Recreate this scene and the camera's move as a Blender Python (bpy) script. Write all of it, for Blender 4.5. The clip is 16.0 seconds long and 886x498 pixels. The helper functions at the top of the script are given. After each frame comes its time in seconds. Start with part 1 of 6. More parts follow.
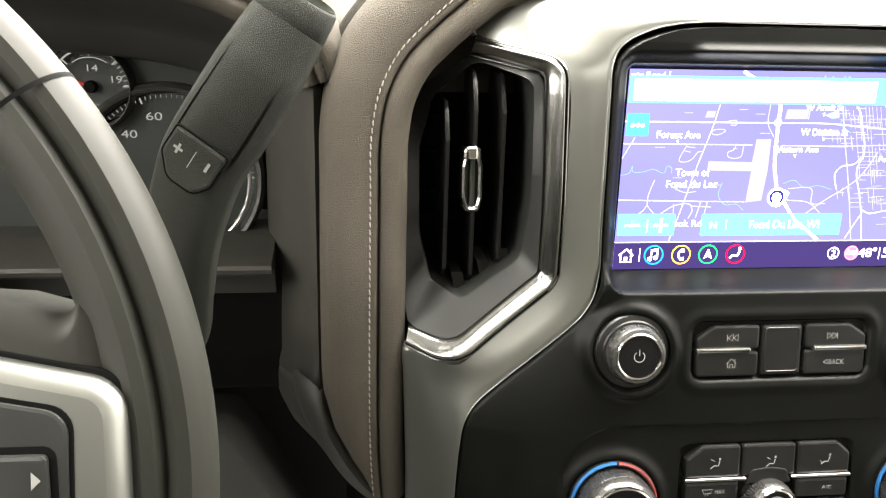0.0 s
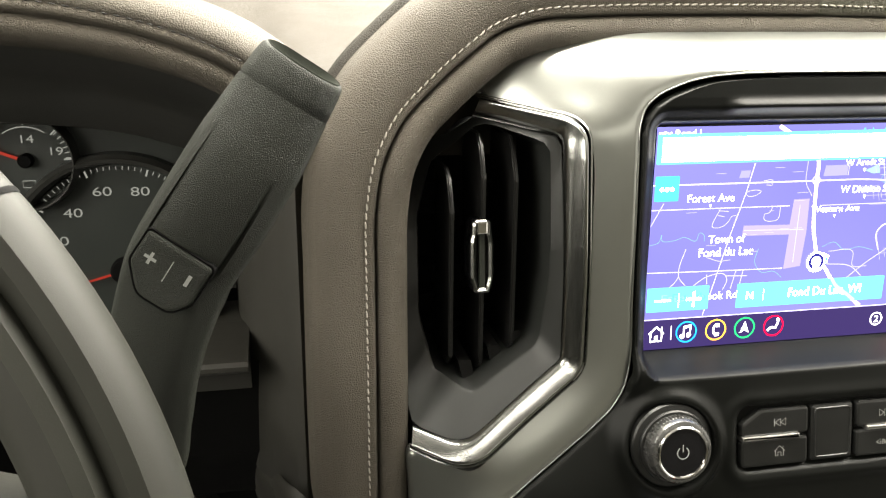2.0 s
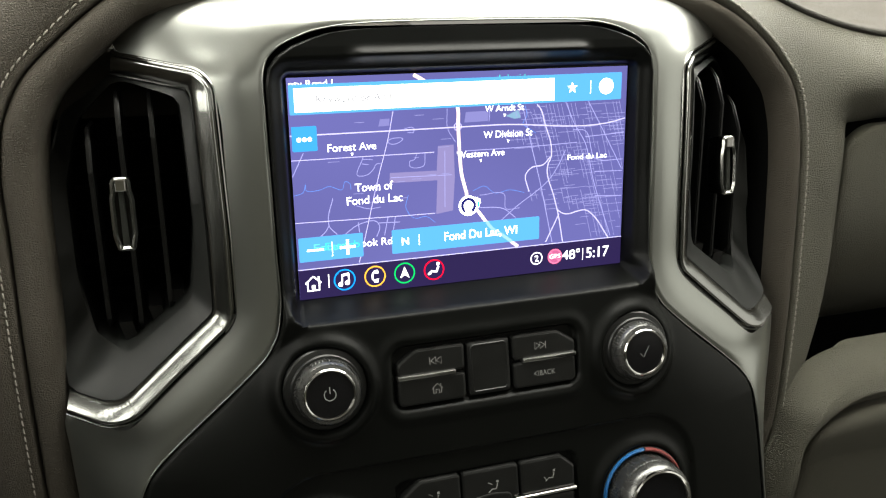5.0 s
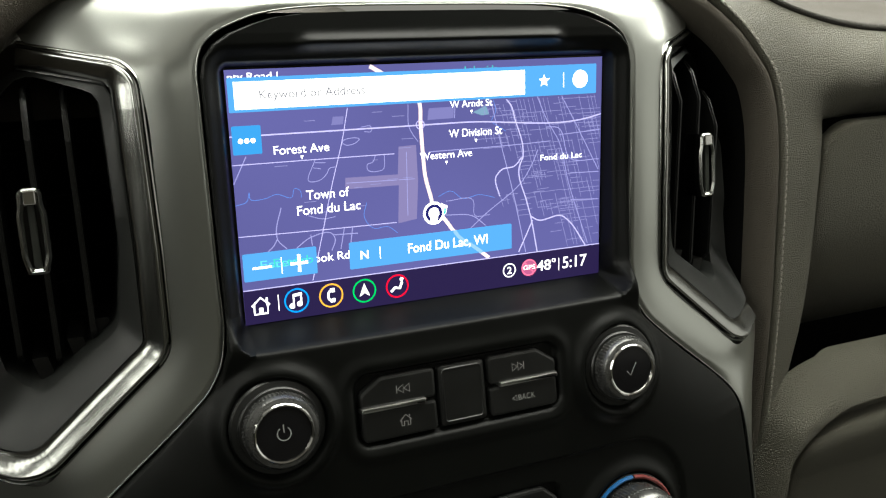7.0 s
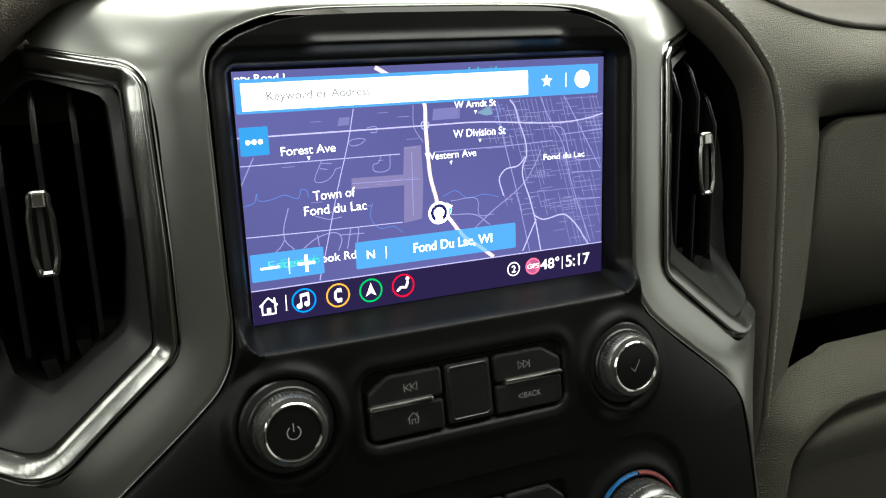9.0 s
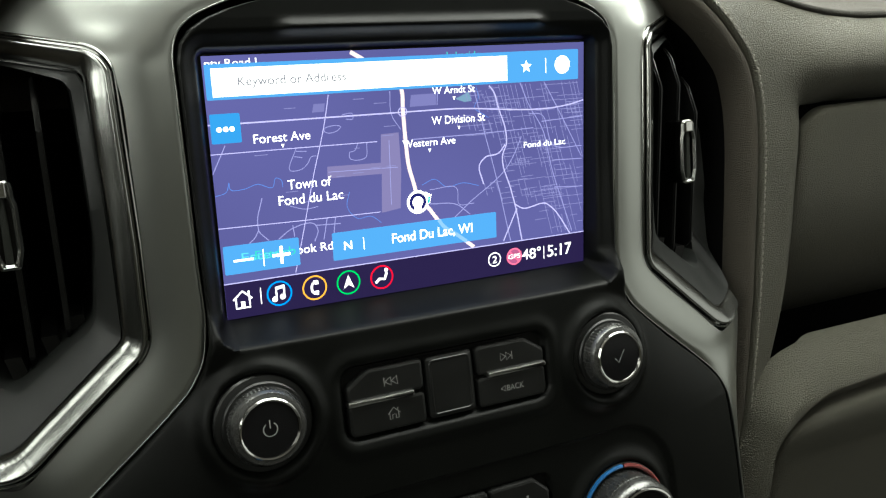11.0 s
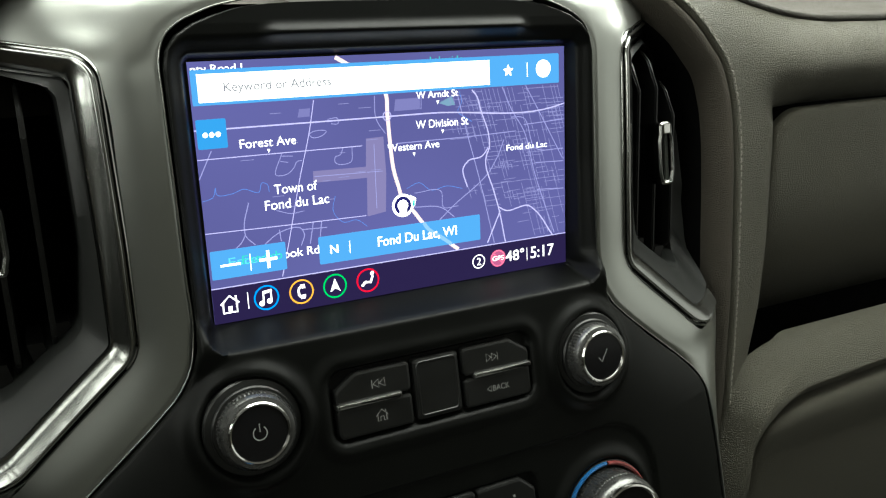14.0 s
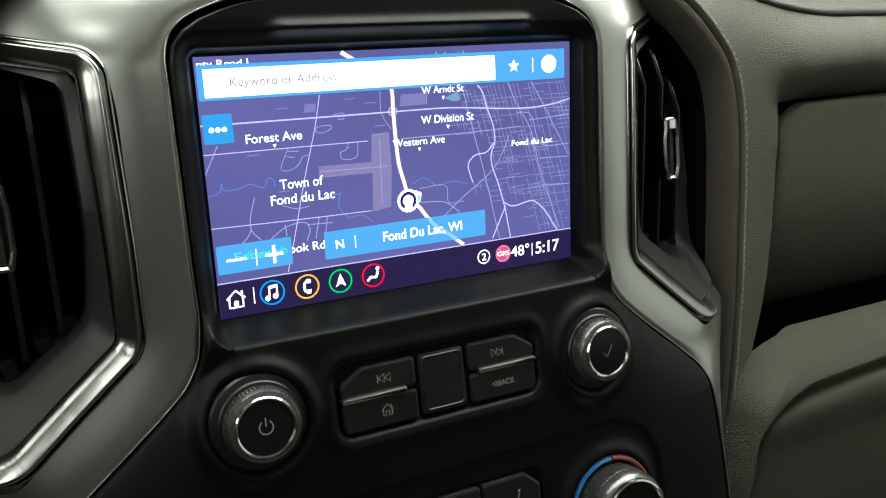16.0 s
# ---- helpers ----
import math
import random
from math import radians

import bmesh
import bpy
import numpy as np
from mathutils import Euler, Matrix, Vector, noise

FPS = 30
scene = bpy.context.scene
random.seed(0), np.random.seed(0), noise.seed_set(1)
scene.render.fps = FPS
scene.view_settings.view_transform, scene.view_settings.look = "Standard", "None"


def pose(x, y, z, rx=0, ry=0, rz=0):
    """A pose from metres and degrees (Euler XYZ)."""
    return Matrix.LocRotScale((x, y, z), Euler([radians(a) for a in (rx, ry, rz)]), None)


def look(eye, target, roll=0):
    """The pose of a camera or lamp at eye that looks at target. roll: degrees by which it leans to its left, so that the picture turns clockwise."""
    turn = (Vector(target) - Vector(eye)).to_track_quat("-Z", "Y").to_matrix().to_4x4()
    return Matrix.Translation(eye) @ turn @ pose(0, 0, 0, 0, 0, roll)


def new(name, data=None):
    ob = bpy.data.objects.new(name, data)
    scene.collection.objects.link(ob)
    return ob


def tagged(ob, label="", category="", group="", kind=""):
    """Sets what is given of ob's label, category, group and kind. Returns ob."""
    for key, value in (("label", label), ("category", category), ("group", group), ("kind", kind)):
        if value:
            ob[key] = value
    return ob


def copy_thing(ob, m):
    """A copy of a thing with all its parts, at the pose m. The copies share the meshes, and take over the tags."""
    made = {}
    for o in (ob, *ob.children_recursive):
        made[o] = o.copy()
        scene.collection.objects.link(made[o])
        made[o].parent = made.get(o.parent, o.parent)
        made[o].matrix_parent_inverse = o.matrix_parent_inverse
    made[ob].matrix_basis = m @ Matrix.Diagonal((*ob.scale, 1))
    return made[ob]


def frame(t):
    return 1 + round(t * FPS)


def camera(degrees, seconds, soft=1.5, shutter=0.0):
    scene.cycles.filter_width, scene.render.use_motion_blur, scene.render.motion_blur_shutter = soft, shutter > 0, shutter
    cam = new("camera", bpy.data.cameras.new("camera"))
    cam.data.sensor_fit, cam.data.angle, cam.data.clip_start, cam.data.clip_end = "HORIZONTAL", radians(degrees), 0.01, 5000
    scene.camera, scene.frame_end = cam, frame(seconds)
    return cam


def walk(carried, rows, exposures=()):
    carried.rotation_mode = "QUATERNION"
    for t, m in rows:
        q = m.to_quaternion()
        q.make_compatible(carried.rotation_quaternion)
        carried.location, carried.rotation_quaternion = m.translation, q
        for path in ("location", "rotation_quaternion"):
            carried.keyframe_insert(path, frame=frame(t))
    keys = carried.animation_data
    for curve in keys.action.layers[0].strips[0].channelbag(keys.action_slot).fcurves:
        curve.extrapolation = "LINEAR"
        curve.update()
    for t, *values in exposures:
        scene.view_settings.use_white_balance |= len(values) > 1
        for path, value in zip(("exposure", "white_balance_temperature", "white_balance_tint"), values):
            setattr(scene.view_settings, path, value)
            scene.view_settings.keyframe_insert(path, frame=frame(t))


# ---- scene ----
cam = camera(56.3, 16.0, soft=1.2)
PATH = [
    (0, (-0.228, -0.405, 1.086), (0.006, 1.492, 0.495), 1.5),
    (0.5, (-0.24, -0.363, 1.097), (0.092, 1.527, 0.535), 0.7),
    (1, (-0.248, -0.348, 1.094), (0.108, 1.543, 0.55), 0.5),
    (1.5, (-0.246, -0.338, 1.094), (0.128, 1.553, 0.56), 0.5),
    (2, (-0.251, -0.339, 1.096), (0.13, 1.553, 0.57), 0.3),
    (2.5, (-0.255, -0.351, 1.096), (0.141, 1.536, 0.566), 0.4),
    (3, (-0.225, -0.387, 1.085), (0.138, 1.505, 0.545), -0.1),
    (3.5, (-0.203, -0.412, 1.073), (0.146, 1.483, 0.54), -0.5),
    (4, (-0.182, -0.432, 1.07), (0.212, 1.454, 0.533), -0.5),
    (4.5, (-0.16, -0.418, 1.079), (0.373, 1.431, 0.536), 0.1),
    (5, (-0.14, -0.381, 1.075), (0.465, 1.451, 0.549), -1.0),
    (7.5, (-0.137, -0.337, 1.059), (0.62, 1.453, 0.586), -1.5),
    (8, (-0.14, -0.338, 1.059), (0.617, 1.452, 0.589), -1.7),
    (10.5, (-0.145, -0.336, 1.057), (0.653, 1.436, 0.585), -2.2),
    (11, (-0.142, -0.33, 1.052), (0.676, 1.434, 0.581), -2.2),
    (11.5, (-0.137, -0.325, 1.05), (0.702, 1.427, 0.575), -2.2),
    (12, (-0.139, -0.328, 1.053), (0.711, 1.419, 0.58), -2.2),
    (12.5, (-0.14, -0.33, 1.054), (0.716, 1.415, 0.585), -2.4),
    (13, (-0.145, -0.33, 1.053), (0.723, 1.41, 0.583), -2.3),
    (13.5, (-0.145, -0.331, 1.054), (0.724, 1.408, 0.584), -2.4),
    (14, (-0.148, -0.331, 1.053), (0.727, 1.406, 0.586), -2.4),
    (14.5, (-0.148, -0.332, 1.053), (0.727, 1.404, 0.584), -2.4),
    (15, (-0.15, -0.331, 1.053), (0.725, 1.404, 0.581), -2.4),
    (15.5, (-0.149, -0.33, 1.05), (0.719, 1.41, 0.582), -2.5),
    (16, (-0.149, -0.331, 1.053), (0.717, 1.407, 0.576), -2.4),
]
# stops, kelvin and tint of the film camera's own adjustment
EXPOSURE = [(0.0, 2.32, 7000, 9), (0.5, 2.02, 7050, 9), (2.0, 1.82, 7200, 7), (3.5, 1.68, 7400, 4), (4.0, 1.50, 7300, 4), (4.5, 1.16, 7200, 5), (5.0, 0.72, 6900, 4), (7.5, 0.34, 6800, 2), (11.0, 0.26, 6600, -1), (16.0, 0.27, 6600, -2)]
walk(cam, [(t, look(eye, target, roll)) for t, eye, target, roll in PATH], EXPOSURE)

# ---- light ----
world = bpy.data.worlds.new("workshop")
world.use_nodes = True
scene.world = world
sky = world.node_tree.nodes["Background"]
sky.inputs["Color"].default_value = (1.0, 0.97, 0.92, 1)
sky.inputs["Strength"].default_value = 0.20


def lamp(name, matrix, wide, deep, watts, colour):
    data = bpy.data.lights.new(name, "AREA")
    data.shape, data.size, data.size_y, data.energy, data.color = "RECTANGLE", wide, deep, watts, colour
    ob = new(name, data)
    ob.matrix_world = matrix
    return ob


# the hall's bright ceiling lamps seen through the windscreen, and weaker shares through the side and rear glass
lamp("windscreen_light", look((0.22, 0.18, 1.50), (0.12, -0.12, 0.60)), 1.25, 0.95, 27.0, (1.0, 0.99, 0.965))
lamp("driver_window_light", look((-0.95, -0.38, 1.30), (-0.35, 0.05, 1.00)), 0.75, 0.55, 4.6, (1.0, 0.985, 0.96))
lamp("passenger_window_light", look((0.965, -0.38, 1.14), (0.0, -0.38, 1.10)), 1.1, 0.72, 1.0, (1.0, 0.985, 0.96))
# added fill that lifts the footwell carpet, no real lamp or glass there
lamp("footwell_fill", look((-0.50, 0.06, 0.40), (-0.40, 0.30, 0.66)), 0.20, 0.08, 0.07, (1.0, 0.99, 0.965))
lamp("rear_window_light", look((0.0, -1.70, 1.42), (0.0, 0.0, 1.0)), 1.3, 0.35, 0.8, (1.0, 0.98, 0.95))


# ---- materials ----
def material(name, colour, rough, metal=0.0, bump=(), vary=0.12, patch=60.0, coat=0.0, spec=0.5, uneven=0.13):
    """A surface with uneven tone and gloss; bump: rows of (kind, cells per metre, depth in metres)."""
    m = bpy.data.materials.new(name)
    m.use_nodes = True
    nodes, links = m.node_tree.nodes, m.node_tree.links
    b = nodes["Principled BSDF"]
    b.inputs["Metallic"].default_value = metal
    b.inputs["Coat Weight"].default_value = coat
    b.inputs["Coat Roughness"].default_value = 0.08
    b.inputs["Specular IOR Level"].default_value = spec
    at = nodes.new("ShaderNodeTexCoord").outputs["Object"]
    big = nodes.new("ShaderNodeTexNoise")
    big.inputs["Scale"].default_value, big.inputs["Detail"].default_value = patch, 5
    links.new(at, big.inputs["Vector"])
    small = nodes.new("ShaderNodeTexNoise")
    small.inputs["Scale"].default_value, small.inputs["Detail"].default_value = patch * 24, 3
    links.new(at, small.inputs["Vector"])
    both = nodes.new("ShaderNodeMath")
    both.operation = "MULTIPLY_ADD"
    both.inputs[1].default_value = 0.4
    links.new(small.outputs["Fac"], both.inputs[0])
    links.new(big.outputs["Fac"], both.inputs[2])
    tone = nodes.new("ShaderNodeMapRange")
    tone.inputs["From Min"].default_value, tone.inputs["From Max"].default_value = 0.45, 0.95
    tone.inputs["To Min"].default_value, tone.inputs["To Max"].default_value = 1 - vary, 1 + vary
    links.new(both.outputs[0], tone.inputs["Value"])
    tint = nodes.new("ShaderNodeMix")
    tint.data_type, tint.blend_type = "RGBA", "MULTIPLY"
    tint.inputs["Factor"].default_value = 1
    tint.inputs["A"].default_value = (*colour, 1)
    links.new(tone.outputs["Result"], tint.inputs["B"])
    links.new(tint.outputs["Result"], b.inputs["Base Color"])
    gloss = nodes.new("ShaderNodeMapRange")
    gloss.inputs["From Min"].default_value, gloss.inputs["From Max"].default_value = 0.45, 0.95
    gloss.inputs["To Min"].default_value, gloss.inputs["To Max"].default_value = rough * (1 - uneven), min(1, rough * (1 + uneven))
    links.new(both.outputs[0], gloss.inputs["Value"])
    links.new(gloss.outputs["Result"], b.inputs["Roughness"])
    last = None
    for kind, cells, depth in bump:
        if kind == "pebble":
            # rounded cells with narrow creases between them
            tex = nodes.new("ShaderNodeTexVoronoi")
            tex.feature = "DISTANCE_TO_EDGE"
            warp = nodes.new("ShaderNodeTexNoise")
            warp.inputs["Scale"].default_value = cells * 0.6
            links.new(at, warp.inputs["Vector"])
            bend = nodes.new("ShaderNodeMix")
            bend.data_type, bend.blend_type = "RGBA", "LINEAR_LIGHT"
            bend.inputs["Factor"].default_value = 0.25 / cells
            links.new(at, bend.inputs["A"])
            links.new(warp.outputs["Color"], bend.inputs["B"])
            links.new(bend.outputs["Result"], tex.inputs["Vector"])
            crease = nodes.new("ShaderNodeMapRange")
            crease.interpolation_type = "SMOOTHSTEP"
            crease.inputs["From Min"].default_value, crease.inputs["From Max"].default_value = 0.0, 0.28
            links.new(tex.outputs["Distance"], crease.inputs["Value"])
            height = crease.outputs["Result"]
        else:
            tex = nodes.new("ShaderNodeTexNoise")
            tex.inputs["Detail"].default_value = 4
            links.new(at, tex.inputs["Vector"])
            height = tex.outputs["Fac"]
        tex.inputs["Scale"].default_value = cells
        bp = nodes.new("ShaderNodeBump")
        bp.inputs["Strength"].default_value = 1
        bp.inputs["Distance"].default_value = depth
        links.new(height, bp.inputs["Height"])
        if last:
            links.new(last.outputs["Normal"], bp.inputs["Normal"])
        last = bp
    if last:
        links.new(last.outputs["Normal"], b.inputs["Normal"])
    return m


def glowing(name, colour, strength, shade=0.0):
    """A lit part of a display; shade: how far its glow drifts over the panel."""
    m = bpy.data.materials.new(name)
    m.use_nodes = True
    nodes, links = m.node_tree.nodes, m.node_tree.links
    b = nodes["Principled BSDF"]
    b.inputs["Base Color"].default_value = (0.004, 0.004, 0.005, 1)
    b.inputs["Roughness"].default_value = 0.30
    b.inputs["Specular IOR Level"].default_value = 0.22
    b.inputs["Emission Color"].default_value = (*colour, 1)
    b.inputs["Emission Strength"].default_value = strength
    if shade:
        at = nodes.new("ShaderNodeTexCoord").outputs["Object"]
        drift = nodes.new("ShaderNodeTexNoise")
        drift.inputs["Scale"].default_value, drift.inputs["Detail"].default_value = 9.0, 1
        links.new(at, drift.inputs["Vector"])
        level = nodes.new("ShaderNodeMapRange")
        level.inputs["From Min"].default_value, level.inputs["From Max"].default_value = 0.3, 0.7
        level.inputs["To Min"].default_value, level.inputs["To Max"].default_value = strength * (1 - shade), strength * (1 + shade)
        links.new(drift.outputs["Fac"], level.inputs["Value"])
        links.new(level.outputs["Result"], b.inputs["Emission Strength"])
    return m


LEATHER = material("pad_leather", (0.090, 0.079, 0.064), 0.66, spec=0.22, bump=(("pebble", 950, 0.0004), ("grain", 3000, 0.00005)), vary=0.10, patch=35)
DASH_SKIN = material("dash_skin", (0.122, 0.116, 0.090), 0.58, spec=0.35, bump=(("pebble", 800, 0.0008), ("grain", 3000, 0.00005)), vary=0.08, patch=30)
TOP_SKIN = material("dash_top_skin", (0.046, 0.041, 0.035), 0.8, spec=0.12, bump=(("pebble", 1000, 0.0001),), vary=0.08, patch=30)
FASCIA = material("soft_black_plastic", (0.0022, 0.0026, 0.0021), 0.42, spec=0.19, bump=(("grain", 3000, 0.00006),), vary=0.12, patch=50)
BAY = material("bay_plastic", (0.021, 0.0200, 0.0160), 0.6, bump=(("grain", 1800, 0.00012),), vary=0.10, patch=30)
FUNNEL = material("funnel_plastic", (0.015, 0.016, 0.015), 0.42, bump=(("grain", 2600, 0.00004),), vary=0.12, patch=60)
PLASTIC = material("grained_dark_plastic", (0.024, 0.024, 0.022), 0.5, bump=(("grain", 1800, 0.00012),), vary=0.12, patch=40)
BEAD = material("matt_dark_grain", (0.036, 0.033, 0.027), 0.8, spec=0.15, bump=(("pebble", 800, 0.0008),), vary=0.12, patch=40)
LEVER = material("grained_grey_plastic", (0.020, 0.022, 0.018), 0.58, spec=0.24, bump=(("pebble", 1500, 0.00016), ("grain", 2800, 0.00008)), vary=0.12, patch=50)
LEVER_END = material("matt_lever_end", (0.020, 0.022, 0.018), 0.9, spec=0.06, bump=(("grain", 2800, 0.00010),), vary=0.12, patch=50)
VENT = material("vent_black_plastic", (0.008, 0.008, 0.0078), 0.34, bump=(("grain", 2600, 0.00004),), vary=0.15, patch=60)
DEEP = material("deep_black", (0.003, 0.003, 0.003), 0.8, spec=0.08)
BUTTON = material("button_black", (0.0065, 0.0068, 0.0065), 0.36, bump=(("grain", 3000, 0.00003),), vary=0.15, patch=80)
GLOSS = material("gloss_black", (0.006, 0.006, 0.007), 0.16, vary=0.2, patch=80)
METAL = material("satin_silver_paint", (0.40, 0.412, 0.385), 0.30, metal=0.95, coat=0.2, vary=0.03, patch=8, uneven=0.05)
CHROME = material("satin_chrome", (0.36, 0.365, 0.35), 0.19, metal=1.0, vary=0.08, patch=60)
BRIGHT = material("bright_chrome", (0.75, 0.74, 0.72), 0.10, metal=1.0, vary=0.08, patch=90)
BAR = material("satin_bar", (0.52, 0.515, 0.50), 0.34, metal=1.0, vary=0.06, patch=90)
KNURL = material("knurled_grey_metal", (0.15, 0.15, 0.147), 0.27, metal=0.8, vary=0.15, patch=120)
THREAD = material("pale_thread", (0.33, 0.305, 0.265), 0.8, vary=0.2, patch=300)
DULL_THREAD = material("dull_thread", (0.36, 0.34, 0.29), 0.8, vary=0.2, patch=300)
HOOD_THREAD = material("hood_thread", (0.010, 0.009, 0.008), 0.85, vary=0.2, patch=300)
WHEEL = material("wheel_leather", (0.0155, 0.0157, 0.0125), 0.55, spec=0.25, bump=(("grain", 2600, 0.00002),), vary=0.08, patch=40)
PRINT = material("pale_print", (0.27, 0.275, 0.265), 0.6, vary=0.05)
BLUE = material("blue_ring_paint", (0.01, 0.10, 0.28), 0.35, vary=0.08)
RED = material("red_ring_paint", (0.17, 0.022, 0.02), 0.35, vary=0.08)
CARPET = material("grey_carpet", (0.085, 0.085, 0.08), 0.95, bump=(("grain", 900, 0.0008),), vary=0.15, patch=20)
LINING = material("pale_headlining", (0.42, 0.40, 0.37), 0.9, bump=(("grain", 500, 0.0005),), vary=0.06, patch=10)


# ---- builders ----
def finish(name, bm, mat, smooth=35.0):
    bmesh.ops.recalc_face_normals(bm, faces=bm.faces)
    me = bpy.data.meshes.new(name)
    bm.to_mesh(me)
    bm.free()
    if smooth:
        me.polygons.foreach_set("use_smooth", [True] * len(me.polygons))
        me.set_sharp_from_angle(angle=radians(smooth))
        for face in me.polygons:
            if face.loop_total > 4 or (smooth <= 35 and face.area > 3e-5):
                face.use_smooth = False
    me.materials.append(mat)
    return me


def thing(name, matrix, label, category, group="", kind=""):
    ob = new(name)
    ob.empty_display_size = 0.01
    ob.matrix_world = matrix
    return tagged(ob, label, category, group, kind)


def solid(name, bm, mat, label, category, group="", kind="", smooth=35.0):
    return tagged(new(name, finish(name, bm, mat, smooth)), label, category, group, kind)


def part(name, bm, mat, parent, label="", smooth=35.0):
    ob = new(name, finish(name, bm, mat, smooth) if isinstance(bm, bmesh.types.BMesh) else bm)
    ob.parent = parent
    if label:
        ob["label"] = label
    return ob


def world_part(name, bm, mat, parent, label="", smooth=35.0):
    """A part whose mesh is given in the place's own metres."""
    ob = part(name, bm, mat, parent, label, smooth)
    ob.matrix_parent_inverse = parent.matrix_basis.inverted()
    return ob


def rounded(corners, closed=True, step=12.0):
    """A line through corners (x, y, radius) with each corner turned into an arc."""
    out, n = [], len(corners)
    for i, (x, y, r) in enumerate(corners):
        p = Vector((x, y))
        if (not closed and i in (0, n - 1)) or r <= 0:
            out.append(p)
            continue
        a = Vector(corners[i - 1][:2]) - p
        b = Vector(corners[(i + 1) % n][:2]) - p
        la, lb = a.length, b.length
        a, b = a / la, b / lb
        half = a.angle(b) / 2
        cut = min(r / math.tan(half), la * 0.49, lb * 0.49)
        r = cut * math.tan(half)
        centre = p + (a + b).normalized() * (r / math.sin(half))
        s, e = p + a * cut - centre, p + b * cut - centre
        turn = math.atan2(s.x * e.y - s.y * e.x, s.dot(e))
        k = max(2, int(abs(math.degrees(turn)) / step))
        for j in range(k + 1):
            c, q = math.cos(turn * j / k), math.sin(turn * j / k)
            out.append(centre + Vector((s.x * c - s.y * q, s.x * q + s.y * c)))
    return out


def shrunk(line, d):
    """A closed line moved inwards by d."""
    n = len(line)
    area = sum(line[i].x * line[(i + 1) % n].y - line[(i + 1) % n].x * line[i].y for i in range(n))
    sign = 1 if area > 0 else -1
    out = []
    for i in range(n):
        t = (line[(i + 1) % n] - line[i - 1])
        t = t.normalized() if t.length else Vector((1, 0))
        out.append(line[i] + Vector((-t.y, t.x)) * sign * d)
    return out


def loft(loops, closed=True, cap_first=False, cap_last=False, bm=None):
    """Skin between loops of equally many points in space."""
    bm = bm or bmesh.new()
    rows = [[bm.verts.new(p) for p in loop] for loop in loops]
    n = len(rows[0])
    for a, b in zip(rows, rows[1:]):
        for i in range(n if closed else n - 1):
            j = (i + 1) % n
            bm.faces.new((a[i], a[j], b[j], b[i]))
    if cap_first:
        bm.faces.new(rows[0])
    if cap_last:
        bm.faces.new(rows[-1])
    return bm


def lift(line, z):
    return [(p[0], p[1], z) for p in line]


def slab(line, z0, z1, edge=0.0005, bm=None):
    """A plate with outline line between z0 and z1, with a rounded front edge."""
    e = edge * 0.3
    return loft([lift(line, z0), lift(line, z1 - edge), lift(shrunk(line, e), z1 - e), lift(shrunk(line, edge), z1)], True, True, True, bm)


def box(x0, x1, y0, y1, z0, z1, edge=0.0005, r=0.001):
    return slab(rounded([(x0, y0, r), (x1, y0, r), (x1, y1, r), (x0, y1, r)]), z0, z1, edge)


def hoop(outer, inner, z0, z1, edge=0.0004):
    """A flat ring between two lines of equally many points."""
    return loft([lift(outer, z0), lift(outer, z1 - edge), lift(shrunk(outer, edge), z1), lift(shrunk(inner, -edge), z1), lift(inner, z1 - edge), lift(inner, z0)], True)


def circle(x, y, r, n=48):
    return [Vector((x + r * math.cos(2 * math.pi * i / n), y + r * math.sin(2 * math.pi * i / n))) for i in range(n)]


def lathe(profile, n=56, bm=None, x=0.0, y=0.0, cap=True):
    return loft([[(x + r * math.cos(2 * math.pi * i / n), y + r * math.sin(2 * math.pi * i / n), z) for i in range(n)] for r, z in profile], True, False, cap, bm)


def ribbon(line, width, z, bm=None, closed=False):
    """A flat line of some width, for prints and maps."""
    bm = bm or bmesh.new()
    pts = [Vector(p) for p in line]
    if closed:
        pts.append(pts[0])
    sides = []
    for i, p in enumerate(pts):
        a = pts[max(0, i - 1)] if not (closed and i == 0) else pts[-2]
        b = pts[min(len(pts) - 1, i + 1)] if not (closed and i == len(pts) - 1) else pts[1]
        t = (b - a).normalized()
        k = Vector((-t.y, t.x)) * width / 2
        sides.append((bm.verts.new((*(p + k), z)), bm.verts.new((*(p - k), z))))
    for (a, b), (c, d) in zip(sides, sides[1:]):
        bm.faces.new((a, b, d, c))
    return bm


def flat(line, z, bm=None):
    bm = bm or bmesh.new()
    bm.faces.new([bm.verts.new((p[0], p[1], z)) for p in line])
    return bm


def curved(points, count):
    """A smooth line through the given points of any dimension."""
    pts = [np.array(p, float) for p in points]
    pts = [2 * pts[0] - pts[1]] + pts + [2 * pts[-1] - pts[-2]]
    span = [np.linalg.norm(b - a) for a, b in zip(pts[1:-2], pts[2:-1])]
    total, out = np.r_[0, np.cumsum(span)], []
    for s in np.linspace(0, total[-1], count):
        i = min(np.searchsorted(total, s, side="right") - 1, len(span) - 1)
        u = (s - total[i]) / span[i]
        p0, p1, p2, p3 = pts[i:i + 4]
        k0, k1, k2 = (max(np.linalg.norm(b - a), 1e-6) for a, b in ((p0, p1), (p1, p2), (p2, p3)))
        m1 = k1 * ((p1 - p0) / k0 - (p2 - p0) / (k0 + k1) + (p2 - p1) / k1)
        m2 = k1 * ((p2 - p1) / k1 - (p3 - p1) / (k1 + k2) + (p3 - p2) / k2)
        out.append((2 * u**3 - 3 * u**2 + 1) * p1 + (u**3 - 2 * u**2 + u) * m1 + (3 * u**2 - 2 * u**3) * p2 + (u**3 - u**2) * m2)
    return out


